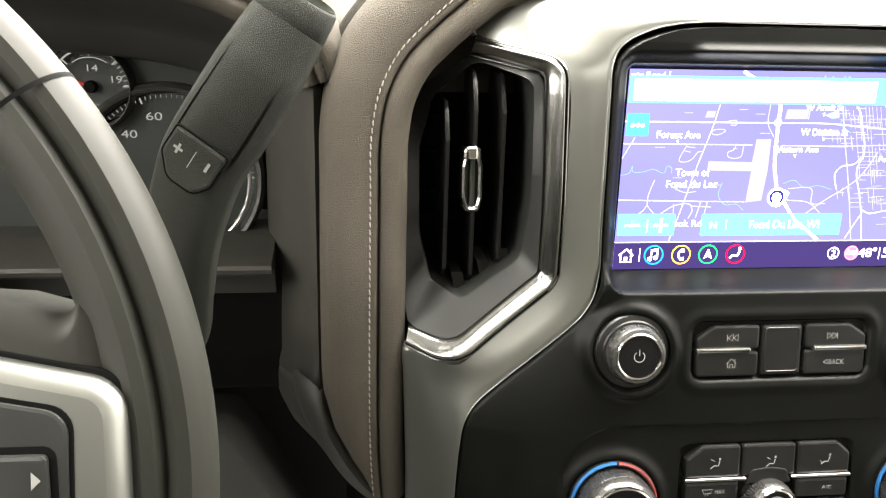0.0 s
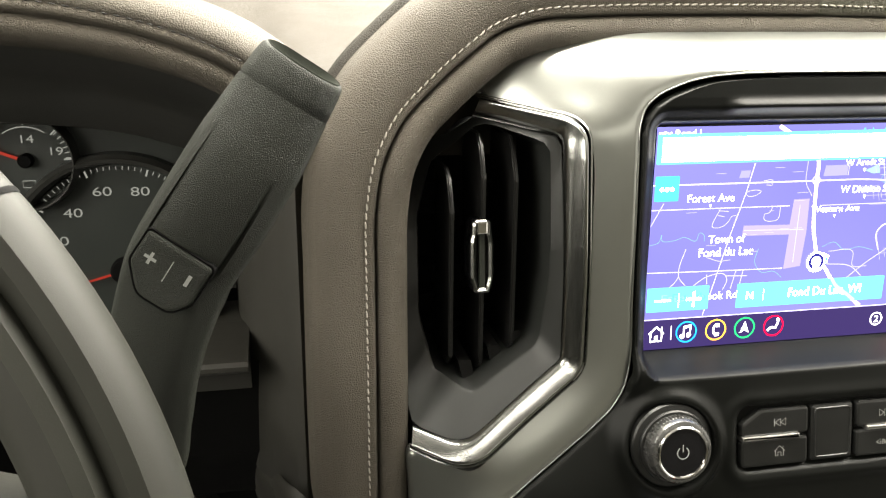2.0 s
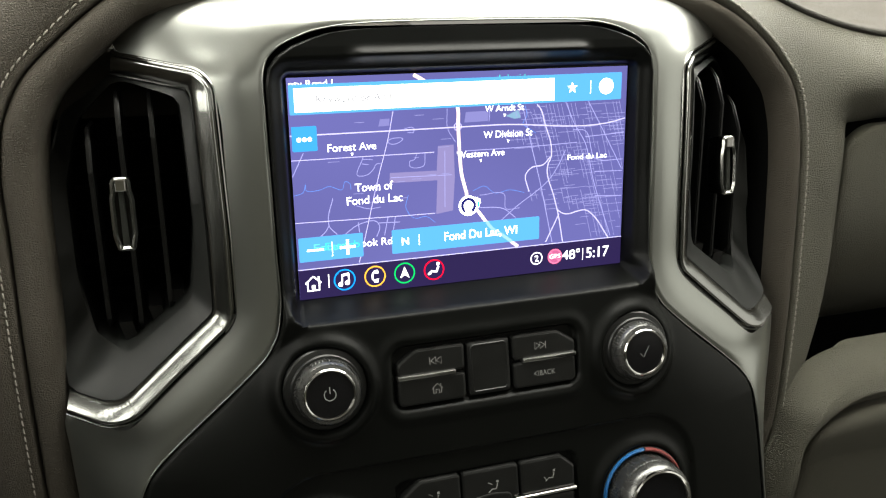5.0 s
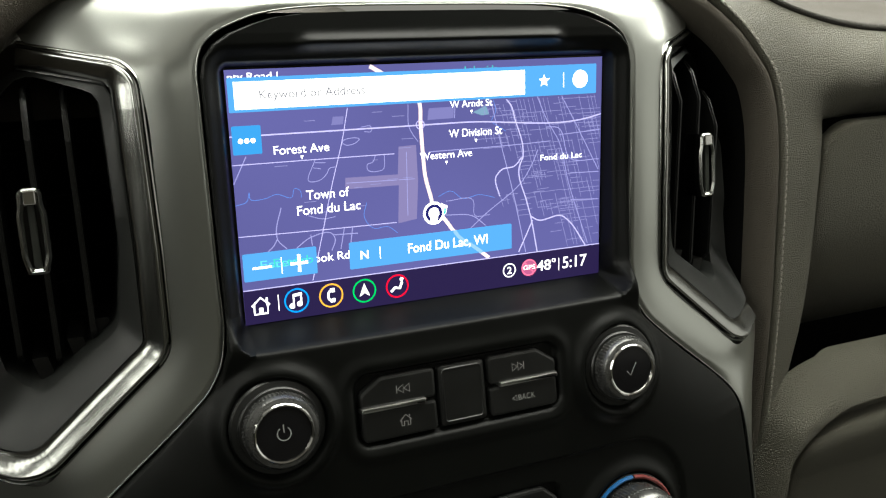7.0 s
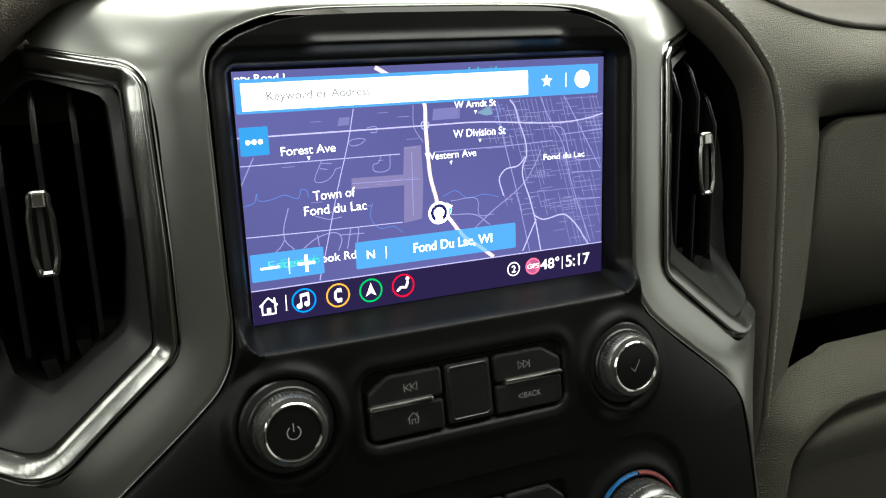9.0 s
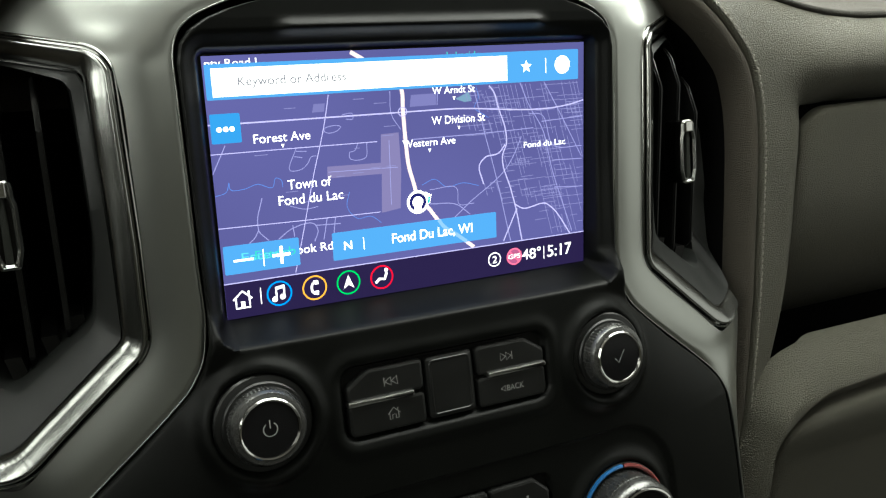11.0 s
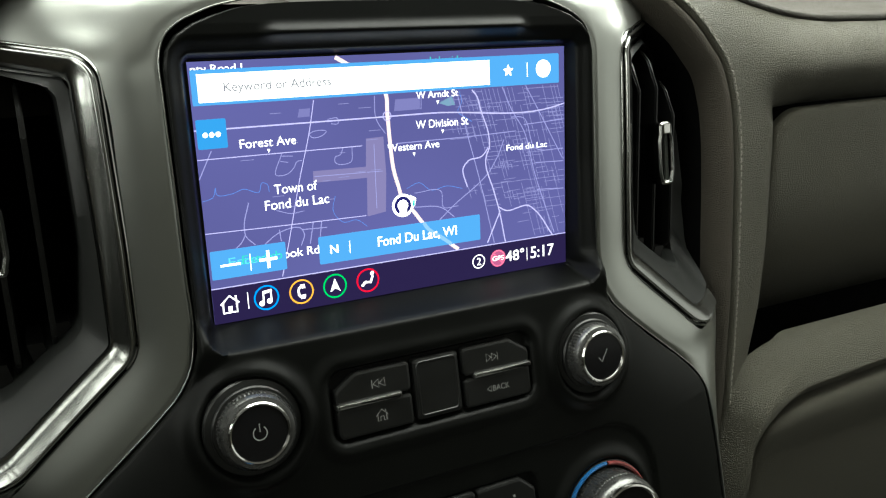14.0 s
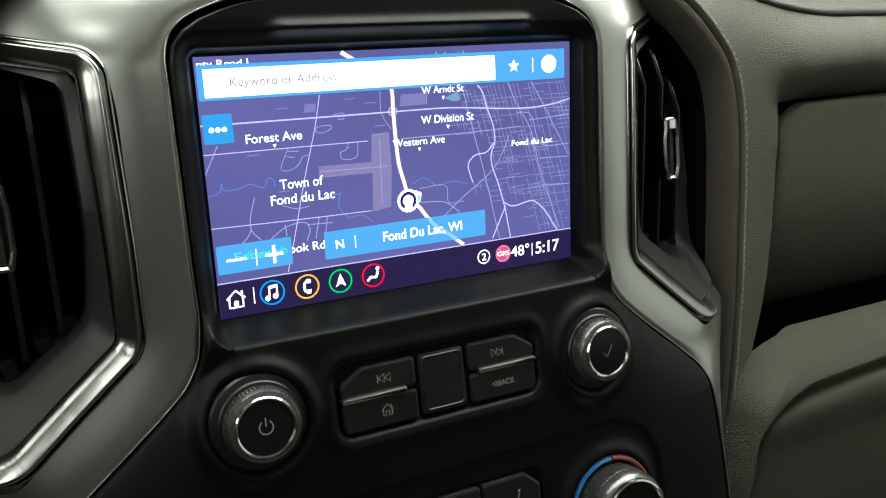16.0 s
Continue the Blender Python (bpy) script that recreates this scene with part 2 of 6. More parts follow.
def written(words, x, y, width, height, z, thick=0.0):
    """Flat lettering as a mesh whose first line starts at x, y, with that width and capital height."""
    data = bpy.data.curves.new("lettering", "FONT")
    data.body, data.size, data.offset = words, 1.0, thick
    ob = bpy.data.objects.new("lettering", data)
    scene.collection.objects.link(ob)
    bpy.context.view_layer.update()
    me = bpy.data.meshes.new_from_object(ob.evaluated_get(bpy.context.evaluated_depsgraph_get()))
    bpy.data.objects.remove(ob)
    co = np.array([v.co for v in me.vertices])
    low = co[:, 0].min()
    sx, sy = width / (co[:, 0].max() - low), height / 0.70
    for v in me.vertices:
        v.co = (x + (v.co.x - low) * sx, y + v.co.y * sy, z)
    return me


def words_part(name, words, x, y, width, height, z, mat, parent, label="", thick=0.0):
    me = written(words, x, y, width, height, z, thick)
    me.materials.clear()
    me.materials.append(mat)
    return part(name, me, mat, parent, label)


def line_at(rows, v):
    xs, ys = zip(*sorted(rows))
    return float(np.interp(v, xs, ys))


def soft_step(v, a, b):
    t = np.clip((v - a) / (b - a), 0, 1)
    return t * t * (3 - 2 * t)


def round_box(x, y, hx, hy, r):
    """Signed distance to a rounded rectangle round the origin."""
    qx, qy = np.abs(x) - hx + r, np.abs(y) - hy + r
    return np.hypot(np.maximum(qx, 0), np.maximum(qy, 0)) + np.minimum(np.maximum(qx, qy), 0) - r


# ---- the closed cab round the camera ----
def room_box(name, x0, x1, y0, y1, z0, z1, mat, label, category):
    bm = bmesh.new()
    bmesh.ops.create_cube(bm, size=1)
    for v in bm.verts:
        v.co = ((x0 + x1) / 2 + v.co.x * (x1 - x0), (y0 + y1) / 2 + v.co.y * (y1 - y0), (z0 + z1) / 2 + v.co.z * (z1 - z0))
    bmesh.ops.bevel(bm, geom=bm.edges[:], offset=0.008, segments=2, affect="EDGES")
    return solid(name, bm, mat, label, category, kind="structure")


room_box("floor", -0.95, 0.95, -1.75, 0.95, 0.28, 0.32, CARPET, "dark grey carpeted cab floor", "floor")
room_box("ceiling", -0.95, 0.95, -1.75, -0.36, 1.62, 1.67, LINING, "pale cloth headlining over the cab", "ceiling")
room_box("wall_front", -0.95, 0.95, 0.80, 0.86, 0.32, 1.04, DEEP, "black bulkhead in front of the dashboard", "wall")
room_box("wall_back", -0.95, 0.95, -1.80, -1.75, 0.32, 1.62, DASH_SKIN, "grey-brown trimmed back wall of the cab", "wall")
room_box("wall_left", -0.99, -0.95, -1.75, 0.86, 0.32, 1.06, BAY, "dark trimmed driver's door side", "wall")
room_box("wall_right", 0.95, 0.99, -1.75, 0.86, 0.32, 0.77, DASH_SKIN, "grey-brown trimmed passenger's door side", "wall")


# ---- centre fascia ----
FACE = [(1.09, -0.0075), (1.076, -0.0080), (1.066, -0.0095), (1.0, -0.0110), (0.955, -0.0145), (0.946, -0.0200), (0.935, -0.0225), (0.915, -0.026),
        (0.87, -0.033), (0.84, -0.038), (0.78, -0.048), (0.70, -0.062), (0.62, -0.070)]
EDGE = [(1.0738, 0.030), (1.0733, 0.055), (1.0718, 0.0680), (1.0693, 0.0770), (1.0663, 0.0850), (1.0622, 0.0915), (1.057, 0.0955), (1.05, 0.0970), (1.0, 0.0968), (0.952, 0.0966),
        (0.943, 0.0975), (0.935, 0.0997), (0.927, 0.1045), (0.919, 0.1125), (0.905, 0.1285), (0.89, 0.1475), (0.881, 0.1575), (0.875, 0.1632),
        (0.868, 0.1665), (0.858, 0.168), (0.834, 0.1705), (0.70, 0.178), (0.62, 0.182)]
KNOBS = [(-0.0815, 0.9115, 0.0195), (0.0815, 0.9085, 0.0195)]
DIALS = [(-0.0888, 0.8296), (0.0832, 0.8312)]


def face_depth(x, z):
    """Depth of the fascia's moulded front."""
    zz, yy = zip(*sorted(FACE))
    y = np.interp(z, zz, yy)
    # below the screen the sides roll back to the silver trim
    ez, ew = zip(*sorted(EDGE))
    u = np.clip(np.abs(x) / np.interp(z, ez, ew), 0, 1)
    y = y + (1 - soft_step(z, 0.925, 0.945)) * np.interp(z, (0.62, 0.80, 0.875, 0.92), (0.016, 0.015, 0.0145, 0.0095)) * u ** 5
    d = round_box(x, z - 1.0, 0.0872, 0.0525, 0.0015)
    low = soft_step(-(z - 1.0), 0.046, 0.0535)
    rim = soft_step(d, 0, 0.0035)
    rim = rim * (0.62 + 0.38 * soft_step(d, 0.0025, 0.010))
    # the sill under the screen slopes out to a rounded lip
    sill = np.clip(d / 0.0066, 0, 1)
    sill = sill - 0.10 * np.sin(np.pi * sill) * sill
    y = 0.0012 + (y - 0.0012) * (rim * (1 - low) + sill * low)
    # finger lip over the screen
    y = y - 0.0030 * np.exp(-(((z - 1.0624) / 0.0024) ** 2)) * soft_step(0.063 - np.abs(x), 0, 0.010)
    for kx, kz, r in KNOBS:
        q = np.hypot(x - kx, z - kz)
        y = y - 0.0042 * np.exp(-(((q - r - 0.0022) / 0.0038) ** 2)) + 0.004 * (1 - soft_step(q, r - 0.0015, r + 0.0005))
    q = round_box(x, z - 0.9105, 0.0487, 0.0152, 0.006)
    y = y - 0.0013 * np.exp(-(((q - 0.0040) / 0.0030) ** 2)) + 0.0030 * (1 - soft_step(q, -0.0006, 0.0008))
    q = round_box(x, z - 0.790, 0.117, 0.0815, 0.032)
    y = y + 0.0016 * (1 - soft_step(q, -0.0012, 0.0004))
    for kx, kz in DIALS:
        q = np.hypot(x - kx, z - kz)
        y = y - 0.003 * np.exp(-(((q - 0.0262) / 0.0032) ** 2)) + 0.003 * (1 - soft_step(q, 0.0232, 0.0246))
    q = round_box(x + 0.003, z - 0.8295, 0.0485, 0.0300, 0.006)
    y = y + 0.0028 * (1 - soft_step(q, -0.0006, 0.0008))
    return y


def build_fascia():
    zs = np.unique(np.r_[np.arange(0.62, 0.78, 0.006), np.arange(0.78, 0.942, 0.0009), np.arange(0.942, 0.955, 0.0004), np.arange(0.955, 1.048, 0.003),
                         np.arange(1.048, 1.0736, 0.0005), [1.0738]])
    ks = np.unique(np.r_[np.linspace(-1, 1, 221), np.linspace(0.86, 0.93, 22), -np.linspace(0.86, 0.93, 22)])
    zz, ee = zip(*sorted(EDGE))
    wide = np.interp(zs, zz, ee)
    bm = bmesh.new()
    rows = []
    for z, w in zip(zs, wide):
        x = ks * w
        y = face_depth(x, np.full_like(x, z))
        # the rim turns back into the joint
        turn = soft_step(np.abs(ks) * w, w - 0.0012, w) * 0.0012
        row = [bm.verts.new((a, b, z)) for a, b in zip(x, y + turn)]
        row = [bm.verts.new((x[0] - 0.0001, y[0] + 0.006, z))] + row + [bm.verts.new((x[-1] + 0.0001, y[-1] + 0.006, z))]
        rows.append(row)
    top = [bm.verts.new((v.co.x, v.co.y + 0.012, v.co.z + 0.0004)) for v in rows[-1]]
    rows.append(top)
    for a, b in zip(rows, rows[1:]):
        for i in range(len(a) - 1):
            bm.faces.new((a[i], a[i + 1], b[i + 1], b[i]))
    return solid("centre_fascia", bm, FASCIA, "soft black plastic centre fascia with recessed screen bay", "dashboard panel", kind="structure", smooth=50)


build_fascia()
room_box("fascia_core", -0.112, 0.112, 0.010, 0.040, 0.62, 1.0745, DEEP, "black core behind the centre fascia", "dashboard panel")
room_box("fascia_core_low", -0.195, 0.195, 0.010, 0.040, 0.62, 0.885, DEEP, "black core behind the lower fascia", "dashboard panel")


def eased(u, w):
    """u above zero, nothing below it, with a rounded turn of width w."""
    return 0.0 if u < -w else u if u > w else (u + w) ** 2 / (4 * w)


def rim_depth(x, z):
    """Depth of the silver surround at the vent's rim."""
    a = line_at([(0.89, -0.0120), (0.92, -0.0095), (0.95, -0.0085), (1.0, -0.0070), (1.04, -0.0045), (1.053, -0.0030), (1.066, -0.0015)], z)
    back = eased(-x - 0.121, 0.005) * line_at([(0.90, 0.0), (0.93, 0.05), (0.96, 0.20), (1.0, 0.28), (1.03, 0.50), (1.06, 0.82)], z)
    return a + back + line_at([(0.92, 0.72), (0.97, 0.20)], z) * eased(-x - 0.1735, 0.014)


# ---- silver trim that frames the fascia ----
# pairs of inner and outer edge, from the foot up to the middle of the arch
TRIM_FOOT = [((-0.183, -0.054, 0.62), (-0.197, -0.012, 0.62)), ((-0.179, -0.046, 0.7), (-0.1965, -0.004, 0.7)), ((-0.1745, -0.034, 0.78), (-0.1955, 0.0025, 0.78)), ((-0.1715, -0.025, 0.834), (-0.1955, 0.004, 0.834)),
        ((-0.1694, -0.0215, 0.856), (-0.1965, 0.005, 0.866)), ((-0.1666, -0.019, 0.8695), (-0.1972, 0.0058, 0.886)), ((-0.16, -0.0172, 0.8798), (-0.197, 0.0067, 0.9022)), ((-0.1485, -0.0162, 0.8902), (-0.183, None, 0.9))]
TRIM_LEG = [((-0.1385, -0.0157, 0.8985), (-0.1708, None, 0.8982)), ((-0.127, -0.0153, 0.9078), (-0.158, None, 0.9083)), ((-0.114, -0.015, 0.9188), (-0.14, None, 0.9232)), ((-0.105, -0.0145, 0.928), (-0.1245, None, 0.9372)),
        ((-0.1003, -0.0138, 0.9365), (-0.1182, None, 0.948)), ((-0.098, -0.0125, 0.947), (-0.1172, None, 0.96)), ((-0.0978, -0.0105, 0.975), (-0.1168, None, 0.985)), ((-0.098, -0.0093, 1.01), (-0.117, None, 1.013)),
        ((-0.0981, -0.008, 1.04), (-0.1177, None, 1.042))]
TRIM_ARCH = [((-0.0979, -0.007, 1.054), (-0.1205, None, 1.054)), ((-0.0957, -0.0063, 1.0610), (-0.13, None, 1.059)), ((-0.0918, -0.006, 1.0653), (-0.143, None, 1.062)), ((-0.0862, -0.0058, 1.0687), (-0.157, None, 1.065)),
        ((-0.0790, -0.006, 1.0716), (-0.16, 0.033, 1.072)), ((-0.0695, -0.0065, 1.0740), (-0.143, 0.029, 1.084)), ((-0.055, -0.007, 1.0756), (-0.108, 0.0245, 1.0925)), ((-0.03, -0.0072, 1.0763), (-0.056, 0.023, 1.094)),
        ((0.0, -0.0072, 1.0764), (0.0, 0.0225, 1.0942))]
TRIM = TRIM_FOOT + TRIM_LEG + TRIM_ARCH


def smooth_sheet(known, ease):
    """A smooth depth over (x, z) through the points known (x, z, y), eased a little."""
    p = np.array([k[:2] for k in known]) * 10
    n = len(p)

    def kernel(d2):
        return 0.5 * d2 * np.log(d2 + 1e-12)
    a = np.zeros((n + 3, n + 3))
    a[:n, :n] = kernel(((p[:, None] - p[None]) ** 2).sum(-1)) + np.eye(n) * ease
    a[:n, n], a[:n, n + 1:] = 1, p
    a[n, :n], a[n + 1:, :n] = 1, p.T
    w = np.linalg.solve(a, np.r_[np.array([k[2] for k in known]), 0, 0, 0])

    def depth(q):
        q = np.array(q) * 10
        return kernel(((q[:, None] - p[None]) ** 2).sum(-1)) @ w[:n] + w[n] + q @ w[n + 1:]
    return depth


def build_trim():
    rows = [(a, (x, rim_depth(x, z) + 0.0004 if y is None else y, z)) for a, (x, y, z) in TRIM]
    known = []
    for e in curved([(*a, *b) for a, b in rows], 90):
        a, b = Vector(e[:3]), Vector(e[3:])
        m = a.lerp(b, 0.45)
        arch = float(soft_step(np.array(a.z), 1.060, 1.074))
        for p, bulge in ((a, 0.0), (b, 0.0), (m, 0.0012 + 0.0034 * arch)):
            known.append((p.x, p.z, p.y - bulge))
    known += [(-x, z, y) for x, z, y in known if -0.06 < x < -0.001]
    depth = smooth_sheet(known, 0.006)
    edges = curved([(a[0], a[2], b[0], b[2]) for a, b in rows], 300)
    loops = []
    for ax, az, bx, bz in edges:
        us = np.linspace(0, 1, 15)
        xs, zs = ax + (bx - ax) * us, az + (bz - az) * us
        ys = depth(np.c_[xs, zs])
        row = [Vector((x, y, z)) for x, y, z in zip(xs, ys, zs)]
        row[0].y += 0.0009
        loops.append([row[0] + Vector((0, 0.008, 0))] + row + [row[-1] + Vector((0, 0.006, 0))])
    mirrored = [[Vector((-p.x, p.y, p.z)) for p in row] for row in reversed(loops[:-1])]
    silver = solid("silver_trim", loft(loops + mirrored, closed=False), METAL, "brushed silver trim arching over the black centre fascia", "dashboard trim", kind="structure", smooth=60)
    # thin bead added along the inner edge, to supply the lip's highlight
    inner = [row[1] for row in loops + mirrored]
    bead = []
    for i, p in enumerate(inner):
        t = inner[min(i + 2, len(inner) - 1)] - inner[max(i - 2, 0)]
        n = Vector((-t.z, 0, t.x)).normalized()
        bead.append([p + n * (0.0004 * math.cos(a)) + Vector((0, 0.0004 * math.sin(a), 0)) for a in np.linspace(0, 2 * math.pi, 8, endpoint=False)])
    world_part("edge_highlight_bead", loft(bead), METAL, silver, "thin bead added for the edge highlight", smooth=80)


build_trim()

# ---- stitched pad arch ----
# the seam from the knee up, round the shoulder and over the arch
SEAM = [(-0.2132, 0.0130, 0.804), (-0.2143, 0.0125, 0.82), (-0.2152, 0.0115, 0.84), (-0.2157, 0.0095, 0.89), (-0.2155, 0.0092, 0.94), (-0.2150, 0.0125, 0.985), (-0.2142, 0.0130, 1.018), (-0.2105, 0.0130, 1.038),
        (-0.2010, 0.0145, 1.057), (-0.1850, 0.0165, 1.0735), (-0.1690, 0.018, 1.0870), (-0.1555, 0.020, 1.0962), (-0.1390, 0.021, 1.1015), (-0.110, 0.022, 1.1038), (-0.06, 0.022, 1.1048), (0.0, 0.022, 1.1050)]

# the seam before the passenger, drawn on the driver's side and then mirrored; its shoulder sits lower
SEAM_RIGHT = [(-0.2080, 0.0170, 0.785), (-0.2190, 0.0165, 0.82), (-0.2208, 0.0160, 0.85), (-0.2215, 0.0155, 0.88), (-0.2216, 0.0150, 0.91), (-0.2210, 0.0150, 0.94), (-0.2203, 0.0150, 0.97), (-0.2190, 0.0155, 1.0),
              (-0.2160, 0.0160, 1.0205), (-0.2083, 0.0170, 1.0425), (-0.2003, 0.0175, 1.0525), (-0.1912, 0.0180, 1.0625), (-0.1797, 0.0190, 1.0725), (-0.1660, 0.0200, 1.0820), (-0.1500, 0.0205, 1.0895),
              (-0.1300, 0.0210, 1.0955), (-0.1000, 0.0215, 1.1005), (-0.0600, 0.0220, 1.1035), (0.0, 0.0220, 1.1050)]


def seam_frames(count, seam=SEAM):
    pts = [Vector(p) for p in curved(seam, count)]
    sides = []
    for i, p in enumerate(pts):
        t = pts[min(i + 1, count - 1)] - pts[max(i - 1, 0)]
        t = Vector((t.x, 0, t.z)).normalized()
        sides.append(Vector((-t.z, 0, t.x)))
    return pts, sides


def pad_loops(profile, seam=SEAM, count=180, taper=((0.8, 1.0), (1.1, 1.0)), upright=None):
    pts, sides = seam_frames(count, seam)
    loops = []
    for p, n in zip(pts, sides):
        k = line_at(taper, p.z)
        w = float(soft_step(np.array(-p.x), 0.10, 0.19)) if upright else 0.0
        shape = [(a + (c - a) * w, b + (d - b) * w) for (a, b), (c, d) in zip(profile, upright or profile)]
        loops.append([p + n * (o * k if o > 0 else o) + Vector((0, d, 0)) for o, d in shape])
    return loops


INNER_ROLL = [(-0.0205, 0.040), (-0.0200, 0.012), (-0.0192, 0.0045), (-0.0170, 0.0005), (-0.0140, -0.0018), (-0.0105, -0.0026), (-0.0075, -0.0018), (-0.0056, 0.0002), (-0.0049, 0.0022), (-0.0046, 0.0052)]
OUTER_ROLL = [(-0.0046, 0.0052), (-0.0043, 0.0020), (-0.0038, 0.0000), (-0.0030, -0.0010), (-0.0014, -0.0012), (0.0, -0.0006), (0.0015, -0.0014), (0.0050, -0.0020), (0.0110, -0.0018),
              (0.0170, 0.0004), (0.0215, 0.0048), (0.0245, 0.011), (0.0262, 0.020), (0.0270, 0.034), (0.0272, 0.060)]

# before the passenger the crease runs closer to the seam and the roll turns away sooner
INNER_RIGHT = [(-0.0157, 0.0145), (-0.0155, 0.0132), (-0.0151, 0.0114), (-0.0145, 0.0090), (-0.0134, 0.0058), (-0.0115, 0.0022), (-0.0090, -0.0004), (-0.0062, -0.0012), (-0.0040, 0.0002), (-0.0029, 0.0060)]
PAD_TAPER = ((0.8080, 0.02), (0.8150, 0.14), (0.8275, 0.46), (0.8460, 0.80), (0.8670, 0.98), (0.8750, 1.0))


BACK_BEAD = [(0.0240, 0.030), (0.0272, 0.033), (0.0296, 0.038), (0.0304, 0.045), (0.0296, 0.052), (0.0270, 0.057), (0.0240, 0.059)]


def mirror(loops):
    return [[Vector((-p[0], p[1], p[2])) for p in row] for row in loops]


def build_pads():
    roll = pad_loops(INNER_ROLL)
    solid("inner_pad_roll", loft(roll + list(reversed(mirror(pad_loops(INNER_ROLL, SEAM_RIGHT, upright=INNER_RIGHT))))[1:], closed=False), LEATHER, "grey-brown leather roll between seam and silver trim", "dashboard pad", kind="structure", smooth=60)
    # behind the passenger's roll a black wall leads into the vent
    pts, sides = seam_frames(180, SEAM_RIGHT)
    wall = [[Vector((-q.x, q.y, q.z)) for q in (p + n * o + Vector((0, d, 0)) for o, d in ((-0.0150, 0.0128), (-0.0162, 0.0150), (-0.0185, 0.027), (-0.0215, 0.041), (-0.0250, 0.060)))] for p, n in zip(pts, sides) if p.x < -0.13]
    solid("vent_side_wall", loft(wall, closed=False), DEEP, "black plastic wall between leather roll and air vent", "dashboard panel", kind="structure", smooth=60)
    outer = pad_loops(OUTER_ROLL, taper=PAD_TAPER)
    solid("stitched_pad", loft(outer, closed=False), LEATHER, "grey-brown leather pad with a pale stitched seam", "dashboard pad", kind="structure", smooth=60)
    bead = [row for row in pad_loops(BACK_BEAD) if row[0].z > 1.045]
    solid("pad_back_bead", loft(bead, closed=False), BEAD, "dark grained bead along the back of the pad", "dashboard trim", kind="structure", smooth=60)
    for side, mat, label in ((1, THREAD, "row of pale thread stitches along the pad seam"), (-1, DULL_THREAD, "row of dull grey thread stitches along the pad seam")):
        pts, sides = seam_frames(1400, SEAM if side > 0 else SEAM_RIGHT)
        thread = bmesh.new()
        run = 0.0
        for i in range(1, 1400):
            run += (pts[i] - pts[i - 1]).length
            if run < 0.0040:
                continue
            run = 0.0
            t = (pts[i] - pts[i - 1]).normalized()
            n, f = sides[i], Vector((0, -1, 0))
            c = pts[i] + f * (0.0010 if side > 0 else 0.0015)
            ring = []
            for e, w, h in ((-0.00155, 0.00012, -0.0004), (-0.0011, 0.00034, 0.0003), (0.0, 0.00042, 0.00055), (0.0011, 0.00034, 0.0003), (0.00155, 0.00012, -0.0004)):
                m = c + t * e + f * h + n * e * 0.12
                ring.append([Vector((q.x * side, q.y, q.z)) for q in (m + n * w, m + f * w, m - n * w, m - f * w)])
            loft(ring, True, True, True, thread)
        solid("seam_stitches", thread, mat, label, "stitching", kind="stuff")


build_pads()


# ---- air vents ----
VENT_RIM = [(-0.1968, 0.9030, 0), (-0.1705, 0.8970, 0.028), (-0.1172, 0.9425, 0.016), (-0.1168, 0.985, 0.06), (-0.1182, 1.0570, 0.013), (-0.1600, 1.0655, 0)]
VENT_AT = (-0.157, 0.012, 0.985)


